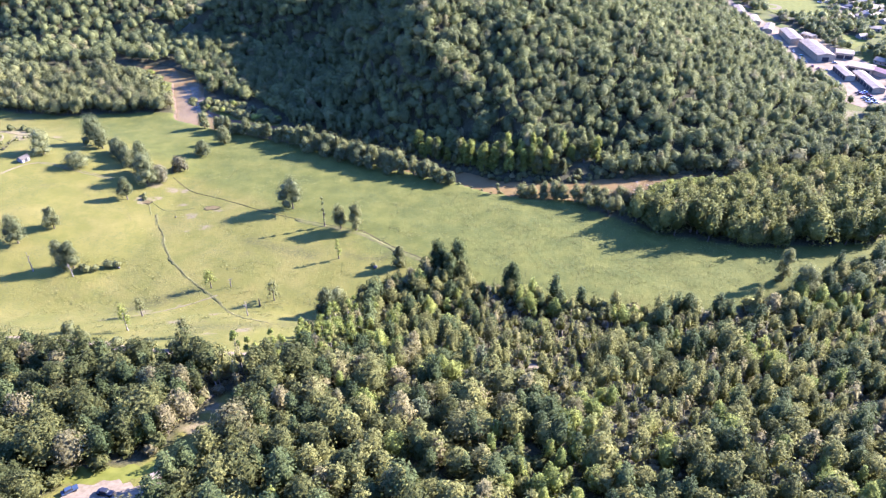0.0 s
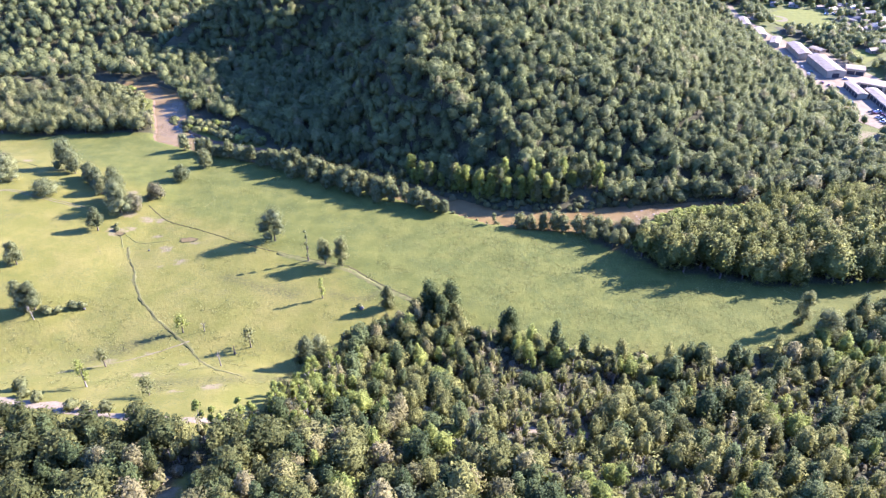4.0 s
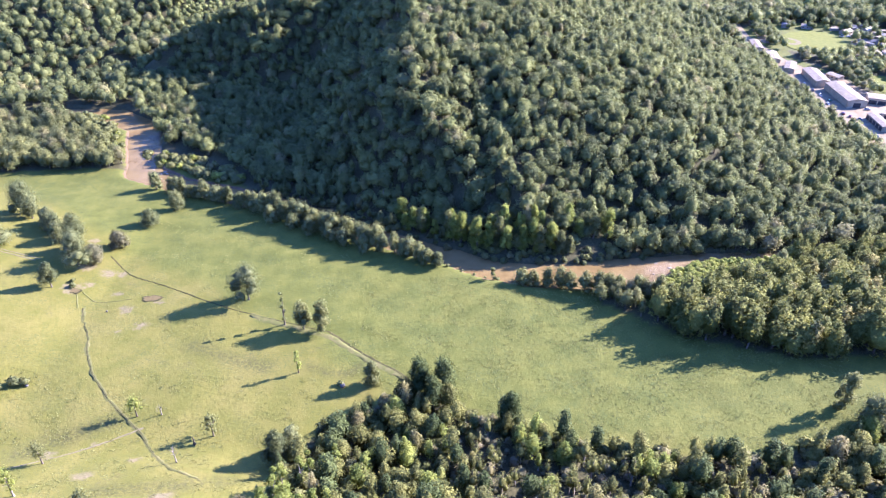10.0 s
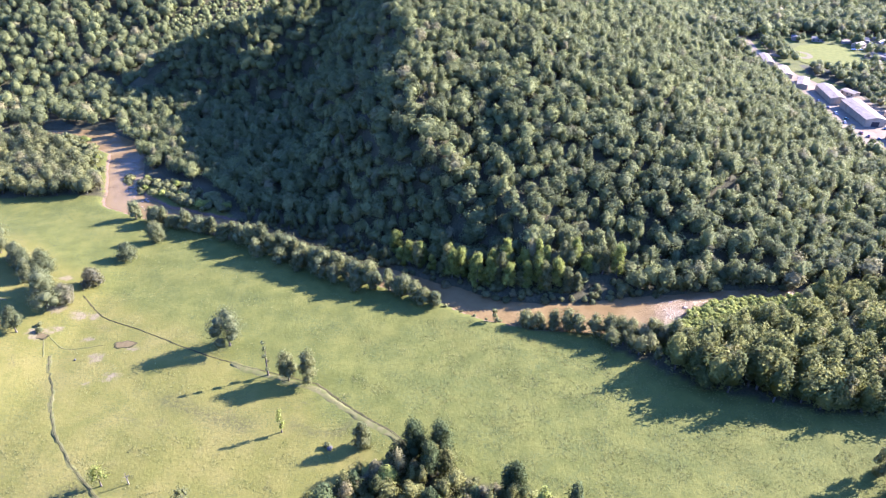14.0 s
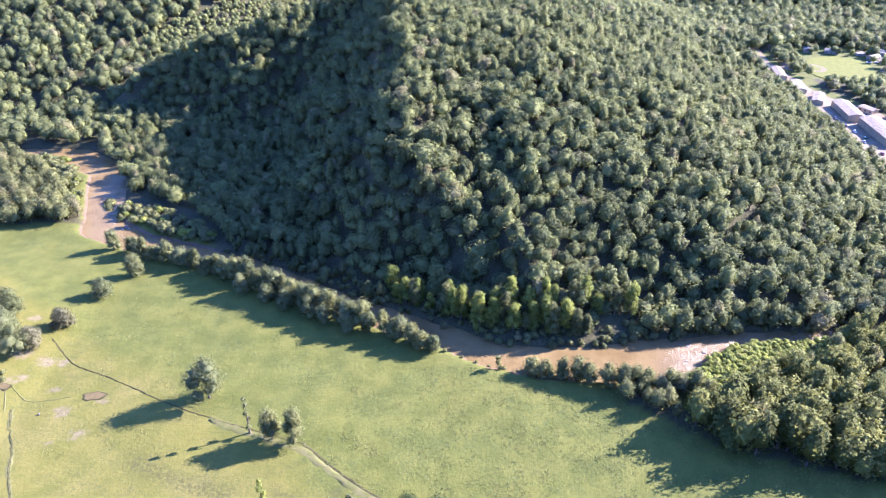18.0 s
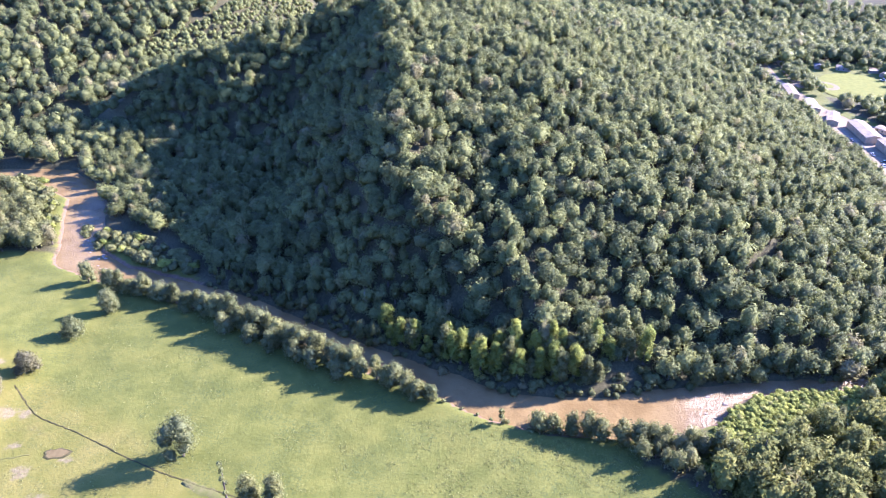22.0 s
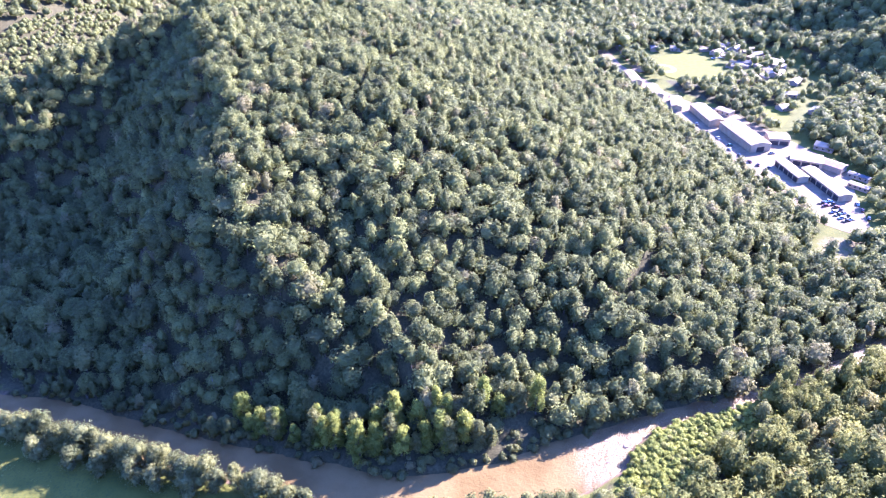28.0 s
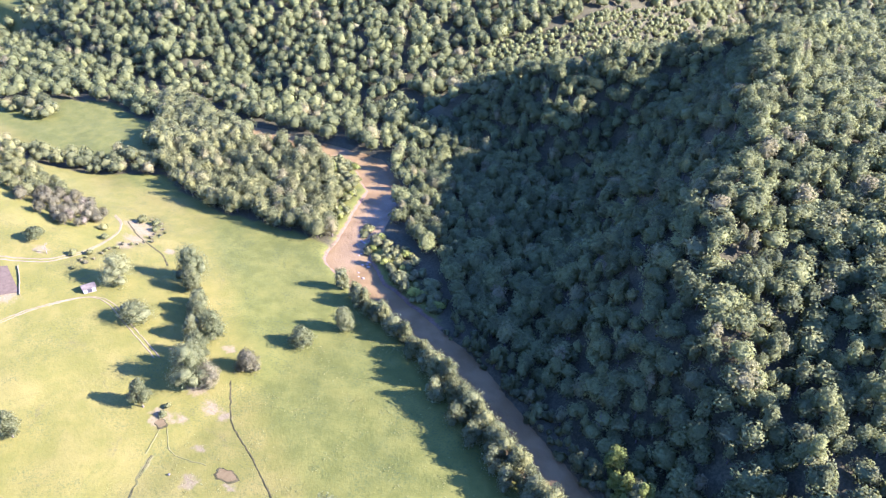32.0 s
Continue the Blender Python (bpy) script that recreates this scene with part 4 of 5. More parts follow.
def bank_trees():
    rng = np.random.RandomState(77)
    near = arr((-202, 549), (-181, 543), (-162, 538), (-123, 522), (-85, 502), (-50, 484), (-20, 471))
    k = 300
    for x, y in along(near, 4.8, rng, 1.8):
        k += 1
        big = -140 < x < -55
        tree(x, y, rng.uniform(13, 18) if big else rng.uniform(8, 14), rng.uniform(4.6, 6.6) if big else rng.uniform(3.6, 5.4),
             "grey-green willow on the pasture's river bank", k, (LEAF_BANK, LEAF_BANK, LEAF_PASTURE)[k % 3], group="trees along the river bank", low=-0.05, lobes=9, flakes=1100, size=0.42, tone=rng.uniform(0.2, 0.8))
    for x, y in along(arr((-130, 517), (-92, 497), (-58, 481)), 11, rng, 1.6):
        k += 1
        tree(x, y, rng.uniform(10, 13), rng.uniform(4.2, 5.4), "low willow in front of the river bank row", k, LEAF_PASTURE, group="trees along the river bank", low=-0.05, flakes=900, size=0.42, tone=rng.uniform(0.3, 0.8))
    for x, y in along(arr((22, 458), (40, 455), (66, 451), (84, 448), (100, 443)), 5.5, rng, 1.5):
        k += 1
        tree(x, y, rng.uniform(11, 15), rng.uniform(4.2, 5.6), "green tree on the low river bank", k, LEAF_BANK, group="trees along the river bank", low=-0.05, flakes=1000, size=0.42)
    tree(-210, 552, 14, 5.0, "full willow at the corner of the river bend", 381, LEAF_PASTURE, group="trees along the river bank", low=-0.05, flakes=1000, size=0.42)
    tree(9, 461, 8, 2.4, "small tree alone on the low river bank", 380, LEAF_BANK, group="trees along the river bank", low=0.03, flakes=200)
    # tall bright trees beyond the water at the foot of the hill
    for x, y in along(arr((-44, 512), (-19, 500), (4, 490), (28, 487), (44, 486), (62, 487)), 4.6, rng, 2.0) + along(arr((-46, 521), (-2, 501), (48, 496), (80, 500)), 7, rng, 3.0):
        k += 1
        big = rng.uniform() < 0.72
        if rng.uniform() < 0.1:
            continue
        tree(x, y, rng.uniform(15, 21) if big else rng.uniform(8, 14), rng.uniform(3.2, 4.6) if big else rng.uniform(2.4, 4.0), "tall yellow-green tree at the water's edge" if big else "low yellow-green tree at the water's edge", k,
             LEAF_BRIGHT if rng.uniform() < 0.55 else LEAF_BANK, group="bright trees below the hill", low=0.0, lobes=9, flakes=1600, size=0.40, taper=0.3, tone=rng.uniform(0.1, 0.9))
    # shrubs on the gravel bars and along the banks
    for poly, n, s, label in ((arr((-244, 608), (-241, 614), (-225, 603), (-197, 598), (-168, 580), (-150, 566), (-160, 558), (-176, 564), (-199, 576), (-219, 586)), 100, (0.7, 1.5), "low green willow shrub on a river bar"),
                              (arr((-254, 604), (-265, 624), (-275, 642), (-296, 668), (-320, 674), (-322, 662), (-296, 646), (-272, 614)), 64, (0.7, 1.7), "low green willow shrub on the river bend")):
        lo, hi = poly.min(0), poly.max(0)
        put = 0
        while put < n:
            x, y = rng.uniform(lo, hi)
            if inside(np.array([x]), np.array([y]), poly)[0]:
                put += 1
                k += 1
                bush(x, y, rng.uniform(*s), k, label, "shrubs on the river bars", LEAF_BRIGHT if k % 6 == 0 else LEAF_BANK, rng.uniform(0.2, 0.9))
    for x, y in along(arr((70, 489), (100, 494), (140, 501)), 9, rng, 2):
        k += 1
        bush(x, y - 4, rng.uniform(0.8, 1.6), k, "small shrub leaning over the water", "shrubs along the river", LEAF_BANK)
    for x, y in along(arr((-20, 473), (-4, 466), (14, 460)), 6, rng, 0.5):
        k += 1
        bush(x, y, rng.uniform(0.3, 0.6), k, "low tuft on the cut river bank", "shrubs along the river", LEAF_BANK)
    # rank growth along the ditch beside the bare pad
    for x, y in along(arr((-318, 472), (-319, 486), (-322, 499), (-318, 510), (-321, 522), (-331, 534), (-349, 540)), 2.6, rng, 2.4):
        k += 1
        bush(x, y, rng.uniform(0.2, 0.55), k, "low rank weeds along a farm ditch", "weeds along the farm ditch", LEAF_GREY if k % 3 else LEAF_BANK, rng.uniform(0.2, 0.8))
    # brush in the pasture
    for x, y, s in [(-200, 370, 1.3), (-205, 366, 1.0), (-209, 364, 1.1), (-212, 366, 0.9), (-196, 371, 1.0), (-59, 377, 0.7), (-326, 478, 1.0), (-322, 484, 0.9), (-333, 500, 1.0),
                    (-344, 506, 1.0), (-345, 530, 1.2), (-338, 534, 1.1), (-331, 529, 1.0), (-150, 283, 1.3), (-144, 282, 1.1), (-136, 281, 1.2), (-124, 278, 1.2), (-104, 269, 1.1),
                    (-209, 440, 0.7), (-211, 444, 0.6), (-182, 300, 1.4), (-176, 294, 1.2), (-168, 290, 1.3), (-68, 322, 0.8), (-70, 328, 0.7)]:
        k += 1
        bush(x, y, s, k, "rough brush in the grazed pasture", "brush in the pasture", LEAF_BANK, 0.4)


def ribbon(name, line, width, mat, label, category, profile, lift=0.05, wobble=0.2, kind="structure", seed=4):
    """A strip along the ground. profile: rows of (share of the half width, height)."""
    rng = np.random.RandomState(seed)
    pts = [line[0]]
    for a, b in zip(line[:-1], line[1:]):
        n = max(1, int(np.linalg.norm(b - a) / 2.0))
        pts += [a + (b - a) * (i + 1) / n for i in range(n)]
    pts = np.array(pts)
    for _ in range(4):
        pts[1:-1] = (pts[:-2] + 2 * pts[1:-1] + pts[2:]) / 4
    d = np.gradient(pts, axis=0)
    d /= np.linalg.norm(d, axis=1)[:, None]
    side = np.c_[-d[:, 1], d[:, 0]]
    pts = pts + side * rng.uniform(-wobble, wobble, (len(pts), 1))
    rings = []
    for share, h in profile:
        w = width / 2 * share * np.clip(1 + 0.55 * rolling(pts[:, :1] + 31 * share, pts[:, 1:], 14) + rng.uniform(-0.3, 0.3, (len(pts), 1)), 0.3, 2)
        p = pts + side * w
        rings.append(np.c_[p, ground(p[:, 0], p[:, 1]) + lift + h])
    k, m = len(profile), len(pts)
    v = np.stack(rings, 1).reshape(-1, 3)
    q = [(i * k + j, i * k + j + 1, (i + 1) * k + j + 1, (i + 1) * k + j) for i in range(m - 1) for j in range(k - 1)]
    ob = new(name, mesh_from(name, v, q, mat, None, True))
    return tagged(ob, label, category, kind=kind)


FLAT = ((-1, -0.1), (-0.6, 0.04), (0, 0.08), (0.6, 0.04), (1, -0.1))
CUT = ((-1, -0.08), (-0.5, 0.05), (0, -0.03), (0.5, 0.06), (1, -0.08))


WORN = plain("worn_grass", (0.066, 0.070, 0.017), (0.100, 0.090, 0.034), 0.95, 0, 0.3, 0.05)


def tracks():
    ribbon("worn_strip", arr((-112, 424), (-94, 417), (-70, 409), (-50, 394), (-36, 385), (-24, 376)), 4.0, WORN, "worn tan grass along a drainage ditch", "grass", FLAT, 0.0, 0.3)
    ribbon("worn_strip", arr((-197, 425), (-192, 415), (-185, 405), (-178, 390), (-169, 377), (-160, 368), (-153, 361), (-136, 347), (-124, 334), (-115, 325), (-99, 317)), 2.4, WORN, "pale trodden edge of an eroded ditch", "earth", FLAT, -0.02, 0.5)
    ribbon("drainage_ditch", arr((-203, 470), (-185, 454), (-161, 445), (-140, 435), (-123, 428), (-94, 419), (-70, 412)), 0.7, DITCH, "narrow brown drainage ditch through the meadow", "ditch", CUT)
    ribbon("drainage_ditch", arr((-70, 412), (-50, 396), (-36, 387), (-26, 378)), 1.1, DITCH, "worn earth along a drainage ditch", "ditch", CUT)
    # strip lies on the ground, so the cut's shadow is in its dark colour
    ribbon("cattle_ditch", arr((-197, 425), (-192, 415), (-185, 405), (-178, 390), (-169, 377), (-160, 368), (-153, 361), (-136, 347), (-124, 334), (-115, 325), (-99, 317)), 0.9, DITCH, "winding eroded ditch in dry grass", "ditch", CUT)
    ribbon("footpath", arr((-203, 437), (-194, 430), (-186, 431), (-176, 434)), 0.6, WORN, "worn pale cattle path", "path", FLAT)
    ribbon("footpath", arr((-199, 424), (-204, 434), (-209, 440)), 0.6, WORN, "worn pale cattle path", "path", FLAT)
    ribbon("footpath", arr((-135, 349), (-150, 338), (-165, 328), (-180, 318)), 1.0, EARTH, "worn pale cattle path", "path", FLAT)
    for side in (-0.8, 0.8):
        ribbon("wheel_track", arr((-307, 415), (-306, 429), (-304, 441), (-300, 452), (-293, 465), (-285, 468), (-276, 467), (-264, 464), (-252, 462), (-237, 459)) + (side, side), 0.7, EARTH, "faint worn wheel track in the pasture", "track", FLAT)
        ribbon("wheel_track", arr((-356, 448), (-341, 458), (-330, 467), (-325, 481), (-329, 496), (-338, 511), (-349, 520), (-362, 524)) + (side, -side), 1.0, EARTH, "pale worn wheel track of a farm road", "track", FLAT)
    ribbon("field_ditch", arr((-350, 524), (-328, 516), (-301, 512), (-290, 506)), 1.0, DITCH, "narrow ditch beside a bare pad", "ditch", CUT)
    ribbon("dirt_road", arr((-330, 300), (-250, 296), (-200, 292), (-158, 285), (-142, 279), (-131, 277), (-113, 273), (-100, 273), (-87, 276), (-76, 281), (-66, 288), (-50, 290), (-20, 284), (30, 290), (70, 282)), 5.0, GRAVEL, "pale gravel road at the edge of the woods", "road", FLAT, 0.2)
    ribbon("side_road", arr((-190, 268), (-165, 266), (-151, 261), (-142, 254), (-120, 248), (-95, 240)), 4.0, GRAVEL, "pale gravel lane below the woods", "road", FLAT, 0.2)
    ribbon("field_road", arr((212, 398), (224, 406), (240, 413), (262, 426)), 4.0, WORN, "muddy track beside the bottomland woods", "road", FLAT, 0.2)


def pool(name, x, y, r, label, seed):
    rng = np.random.RandomState(seed)
    n = 22
    a = np.arange(n) * 2 * math.pi / n
    rr = r * (1 + 0.2 * np.sin(2 * a + seed) + 0.12 * np.sin(5 * a) + rng.uniform(-0.1, 0.1, n))
    z = float(ground(x, y))
    ob = thing(name, x, y, label, "pond", z=z)
    rings = [np.c_[rr * s * np.cos(a), rr * s * np.sin(a) * 0.75, np.full(n, h)] for s, h in ((1.35, -0.06), (1.1, 0.24), (0.98, 0.16), (0.9, 0.08))]
    q = [(i * n + j, i * n + (j + 1) % n, (i + 1) * n + (j + 1) % n, (i + 1) * n + j) for i in range(3) for j in range(n)]
    part("bank", mesh_from("bank", np.vstack(rings), q, DITCH, None, True), DITCH, ob, "dark muddy rim")
    v = np.vstack([[[0, 0, 0.24]], np.c_[rr * 1.0 * np.cos(a), rr * np.sin(a) * 0.75, np.full(n, 0.24)]])
    part("water", mesh_from("water", v, [(0, 1 + i, 1 + (i + 1) % n) for i in range(n)], MUD), MUD, ob, "still brown water")


MUD = plain("still_mud_water", (0.074, 0.056, 0.022), (0.096, 0.074, 0.031), 0.6, 0, 0.3, 0.02)


def ground_cover():
    """Weed tufts in the meadow."""
    rng = np.random.RandomState(8)
    p = np.vstack([rng.uniform((-60, 345), (170, 460), (30000, 2)), rng.uniform((-200, 400), (-40, 545), (15000, 2)), rng.uniform((-230, 300), (-70, 380), (14000, 2))])
    dens = rolling(p[:, 0] * 1.0, p[:, 1] * 1.6, 28) + 0.6 * rolling(p[:, 0] + 90, p[:, 1], 9)
    east = (p[:, 0] > -30) & (p[:, 1] > 345)
    ok = (dens + rng.normal(size=len(p)) * 0.35 + np.where(east, 0.38, np.where(p[:, 1] < 380, 0.1, -0.25)) > 0.45) & (shore(p[:, 0], p[:, 1]) > 4)
    for poly in (NEAR_WOODS, EAST_WOODS):
        ok &= ~inside(p[:, 0], p[:, 1], poly)
    p = p[ok]
    n = len(p)
    z = ground(p[:, 0], p[:, 1])
    base = np.c_[p, z]
    vs, fs = [], []
    for k in range(4):
        a = rng.uniform(0, 6.28, n)
        s = rng.uniform(0.12, 0.34, n)
        u = np.c_[np.cos(a), np.sin(a), rng.uniform(-0.1, 0.3, n)] * s[:, None]
        w = np.c_[-np.sin(a) * 0.6, np.cos(a) * 0.6, rng.uniform(0.4, 0.9, n)] * s[:, None]
        c = base + np.c_[rng.uniform(-0.4, 0.4, (n, 2)), np.full(n, 0.12)]
        vs.append(np.stack([c - u, c + w * 0.3 - u * 0.1, c + u, c + w], 1).reshape(-1, 3))
        b = 4 * np.arange(n)[:, None] + 4 * n * k
        fs.append(b + (0, 1, 3))
        fs.append(b + (1, 2, 3))
    t = np.tile(np.repeat(rng.uniform(0.45, 1.0, n), 4), 4)
    d = np.tile(np.repeat(rng.uniform(0, 0.95, n), 4), 4)
    ob = new("meadow_weeds", mesh_from("meadow_weeds", np.vstack(vs), np.vstack(fs), LEAF_BANK, {"tone": t, "dry": d}))
    tagged(ob, "scattered dark weed tufts in the meadow", "weeds", kind="stuff")


pasture_trees()
bank_trees()
tracks()
pool("cattle_pond", -166, 435, 3.6, "small round muddy cattle pond", 1)
pool("mud_hollow", -207, 437, 2.6, "muddy hollow trodden by cattle", 2)
ground_cover()


def bale(x, y, r, label, name, mat):
    ob = thing(name, x, y, label, name.split("_")[-1])
    bm = bmesh.new()
    bmesh.ops.create_icosphere(bm, subdivisions=3, radius=r)
    for v in bm.verts:
        v.co *= 1 + 0.16 * noise.noise(v.co * 0.9 + Vector((x, y, 0)))
        v.co.z = v.co.z * 0.8 + r * 0.62
    part("body", bm, mat, ob)


BOULDER = plain("weathered_stone", (0.045, 0.041, 0.034), (0.085, 0.078, 0.064), 0.9, 0, 1.0)
bale(-58, 376, 1.15, "grey weathered boulder in the pasture", "boulder", BOULDER)
bale(-184, 423, 0.5, "small pale stone in the pasture", "stone", BOULDER)
bale(-195, 370, 0.8, "pale stone in dry grass", "stone", BOULDER)


# ---- buildings and vehicles ----
METAL_WHITE = plain("white_sheet_metal", (0.240, 0.190, 0.116), (0.310, 0.250, 0.158), 0.6, 0.0, 0.3, 0.1)
METAL_ROOF = plain("pale_metal_roof", (0.165, 0.132, 0.084), (0.235, 0.190, 0.124), 0.6, 0.0, 0.25, 0.1)
ROOF_RED = plain("red_brown_roof", (0.187, 0.101, 0.072), (0.259, 0.151, 0.115), 0.7, 0.0, 0.4)
ROOF_GREY = plain("grey_shingles", (0.050, 0.048, 0.045), (0.080, 0.076, 0.072), 0.85, 0.0, 0.6)
SIDING = plain("pale_siding", (0.155, 0.130, 0.092), (0.205, 0.174, 0.128), 0.7, 0.0, 0.5)
# flat dark colour for the shade inside bays, doorways and cargo beds
DARK = plain("opening_shade", (0.014, 0.014, 0.016), (0.029, 0.029, 0.030), 0.6, 0.0, 0.5)
CONCRETE = plain("pale_concrete_yard", (0.116, 0.088, 0.050), (0.182, 0.142, 0.086), 0.9, 0.0, 0.12, 0.08)
RUBBER = plain("tyre_rubber", (0.014, 0.014, 0.014), (0.025, 0.025, 0.025), 0.85)
PLANK = plain("weathered_boards", (0.130, 0.116, 0.098), (0.190, 0.176, 0.154), 0.85, 0, 0.8)
GLASS = plain("dark_glass", (0.014, 0.018, 0.022), (0.022, 0.025, 0.029), 0.08, 0, 0.5, 0.6)
PAINTS = [plain("paint_" + n, c, tuple(v * 0.92 for v in c), 0.3, 0, 0.5, 0.5) for n, c in
          (("white", (0.540, 0.540, 0.533)), ("black", (0.022, 0.022, 0.025)), ("red", (0.110, 0.026, 0.020)), ("blue", (0.030, 0.045, 0.075)), ("silver", (0.324, 0.331, 0.338)), ("green", (0.043, 0.094, 0.058)))]


LAWN = plain("mown_grass", (0.074, 0.080, 0.009), (0.100, 0.102, 0.015), 0.95, 0, 0.25, 0.1)


TIN = plain("weathered_tin_roof", (0.062, 0.052, 0.036), (0.088, 0.075, 0.054), 0.6, 0.0, 0.4, 0.2)


def gable(bm, length, width, eave, ridge, over=0.4, thick=0.18):
    """Two roof slopes with thickness, ridge along x."""
    for s in (-1, 1):
        pts = [(-length / 2 - over, 0, ridge), (length / 2 + over, 0, ridge), (length / 2 + over, s * (width / 2 + over), eave - 0.12), (-length / 2 - over, s * (width / 2 + over), eave - 0.12)]
        lo = [bm.verts.new(p) for p in pts]
        hi = [bm.verts.new((p[0], p[1], p[2] + thick)) for p in pts]
        bm.faces.new(lo)
        bm.faces.new(hi)
        for i in range(4):
            j = (i + 1) % 4
            bm.faces.new((lo[i], lo[j], hi[j], hi[i]))
    bmesh.ops.recalc_face_normals(bm, faces=bm.faces)
    return bm


def building(name, label, category, x, y, length, width, eave, ridge, turn, wall=METAL_WHITE, roof=METAL_ROOF, bays=(), bay_side=-1, bay_height=3.2, end_door=0.0, group="", z=None, seams=0, windows=0):
    """A gabled building with its ridge along its own x; bays are dark panels for the shade in openings along one long
    side.
    """
    ob = thing(name, x, y, label, category, group, turn, z)
    bm = bmesh.new()
    box(bm, -length / 2, length / 2, -width / 2, width / 2, -0.4, eave)
    for s in (-1, 1):
        tri = [bm.verts.new((s * length / 2, -width / 2, eave)), bm.verts.new((s * length / 2, width / 2, eave)), bm.verts.new((s * length / 2, 0, ridge))]
        bm.faces.new(tri)
    walls = part("wall", bm, wall, ob)
    top = part("roof", gable(bmesh.new(), length, width, eave, ridge), roof, ob, "pitched roof")
    for i in range(seams):
        bm = bmesh.new()
        u = -length / 2 + (i + 0.5) * length / seams
        for s in (-1, 1):
            vs = [(u - 0.06, 0.0, ridge + 0.19), (u + 0.06, 0.0, ridge + 0.19), (u + 0.06, s * (width / 2 + 0.38), eave + 0.08), (u - 0.06, s * (width / 2 + 0.38), eave + 0.08)]
            lo = [bm.verts.new(v) for v in vs]
            hi = [bm.verts.new((v[0], v[1], v[2] + 0.08)) for v in vs]
            bm.faces.new(hi)
            for a in range(4):
                bm.faces.new((lo[a], lo[(a + 1) % 4], hi[(a + 1) % 4], hi[a]))
        bmesh.ops.recalc_face_normals(bm, faces=bm.faces)
        part("roof_seam", bm, roof, top)
    # panels on the closed wall, their dark colour standing in for interior shade
    for u, w in bays:
        part("bay_shade", box(bmesh.new(), u - w / 2, u + w / 2, bay_side * width / 2 - 0.06, bay_side * width / 2 + 0.06, 0.0, bay_height), DARK, ob, "dark panel coloured as the shade inside an open bay")
    if end_door:
        part("end_door", box(bmesh.new(), length / 2 - 0.06, length / 2 + 0.06, -end_door / 2, end_door / 2, 0.0, min(eave - 0.3, 4.0)), DARK, ob, "dark panel coloured as the shade inside a doorway")
    for i in range(windows):
        u = -length / 2 + (i + 0.5) * length / windows
        w = part("window", box(bmesh.new(), u - 0.6, u + 0.6, bay_side * width / 2 - 0.05, bay_side * width / 2 + 0.05, 1.0, 2.2), GLASS, ob, "dark window pane")
        part("frame", box(bmesh.new(), u - 0.75, u + 0.75, bay_side * width / 2 - 0.03, bay_side * width / 2 + 0.03, 0.88, 2.32), METAL_WHITE, w)
    return ob


def car(x, y, turn, paint, label, group, long=4.6, tall=1.5, bed=False, z=None):
    ob = thing("pickup_truck" if bed else "car", x, y, label, "truck" if bed else "car", group, turn, z)
    h = long / 2
    part("body", box(bmesh.new(), -h, h, -0.9, 0.9, 0.35, 0.92, 0.12), paint, ob)
    c0, c1 = (-0.2, 1.3) if bed else (-1.5, 0.9)
    bm = bmesh.new()
    box(bm, c0, c1, -0.78, 0.78, 0.9, tall)
    for v in bm.verts:
        if v.co.z > 1.0:
            v.co.x = (v.co.x - (c0 + c1) / 2) * 0.72 + (c0 + c1) / 2
            v.co.y *= 0.86
    part("cabin", bm, GLASS, ob, "dark glass cabin")
    bm = bmesh.new()
    box(bm, (c0 + c1) / 2 - (c1 - c0) * 0.35, (c0 + c1) / 2 + (c1 - c0) * 0.35, -0.66, 0.66, tall - 0.03, tall + 0.05, 0.03)
    part("top", bm, paint, ob)
    # dark plate on the body gives the open bed its shade
    if bed:
        part("bed", box(bmesh.new(), -h + 0.15, -0.35, -0.75, 0.75, 0.86, 0.95), DARK, ob, "dark plate coloured as the shade in an open cargo bed")
    for sx in (-1, 1):
        for sy in (-1, 1):
            bm = bmesh.new()
            bmesh.ops.create_cone(bm, cap_ends=True, segments=14, radius1=0.34, radius2=0.34, depth=0.24, matrix=Matrix.Translation((sx * (h - 0.85), sy * 0.82, 0.34)) @ Matrix.Rotation(radians(90), 4, "X"))
            part("wheel", bm, RUBBER, ob)
    return ob


def sheet(name, poly, z, mat, label, category, thick=0.0):
    bm = bmesh.new()
    f = bm.faces.new([bm.verts.new((px, py, z)) for px, py in poly])
    bmesh.ops.recalc_face_normals(bm, faces=[f])
    if f.normal.z < 0:
        f.normal_flip()
    bmesh.ops.triangulate(bm, faces=bm.faces[:])
    me = bpy.data.meshes.new(name)
    bm.to_mesh(me)
    bm.free()
    me.materials.append(mat)
    return tagged(new(name, me), label, category, kind="structure")


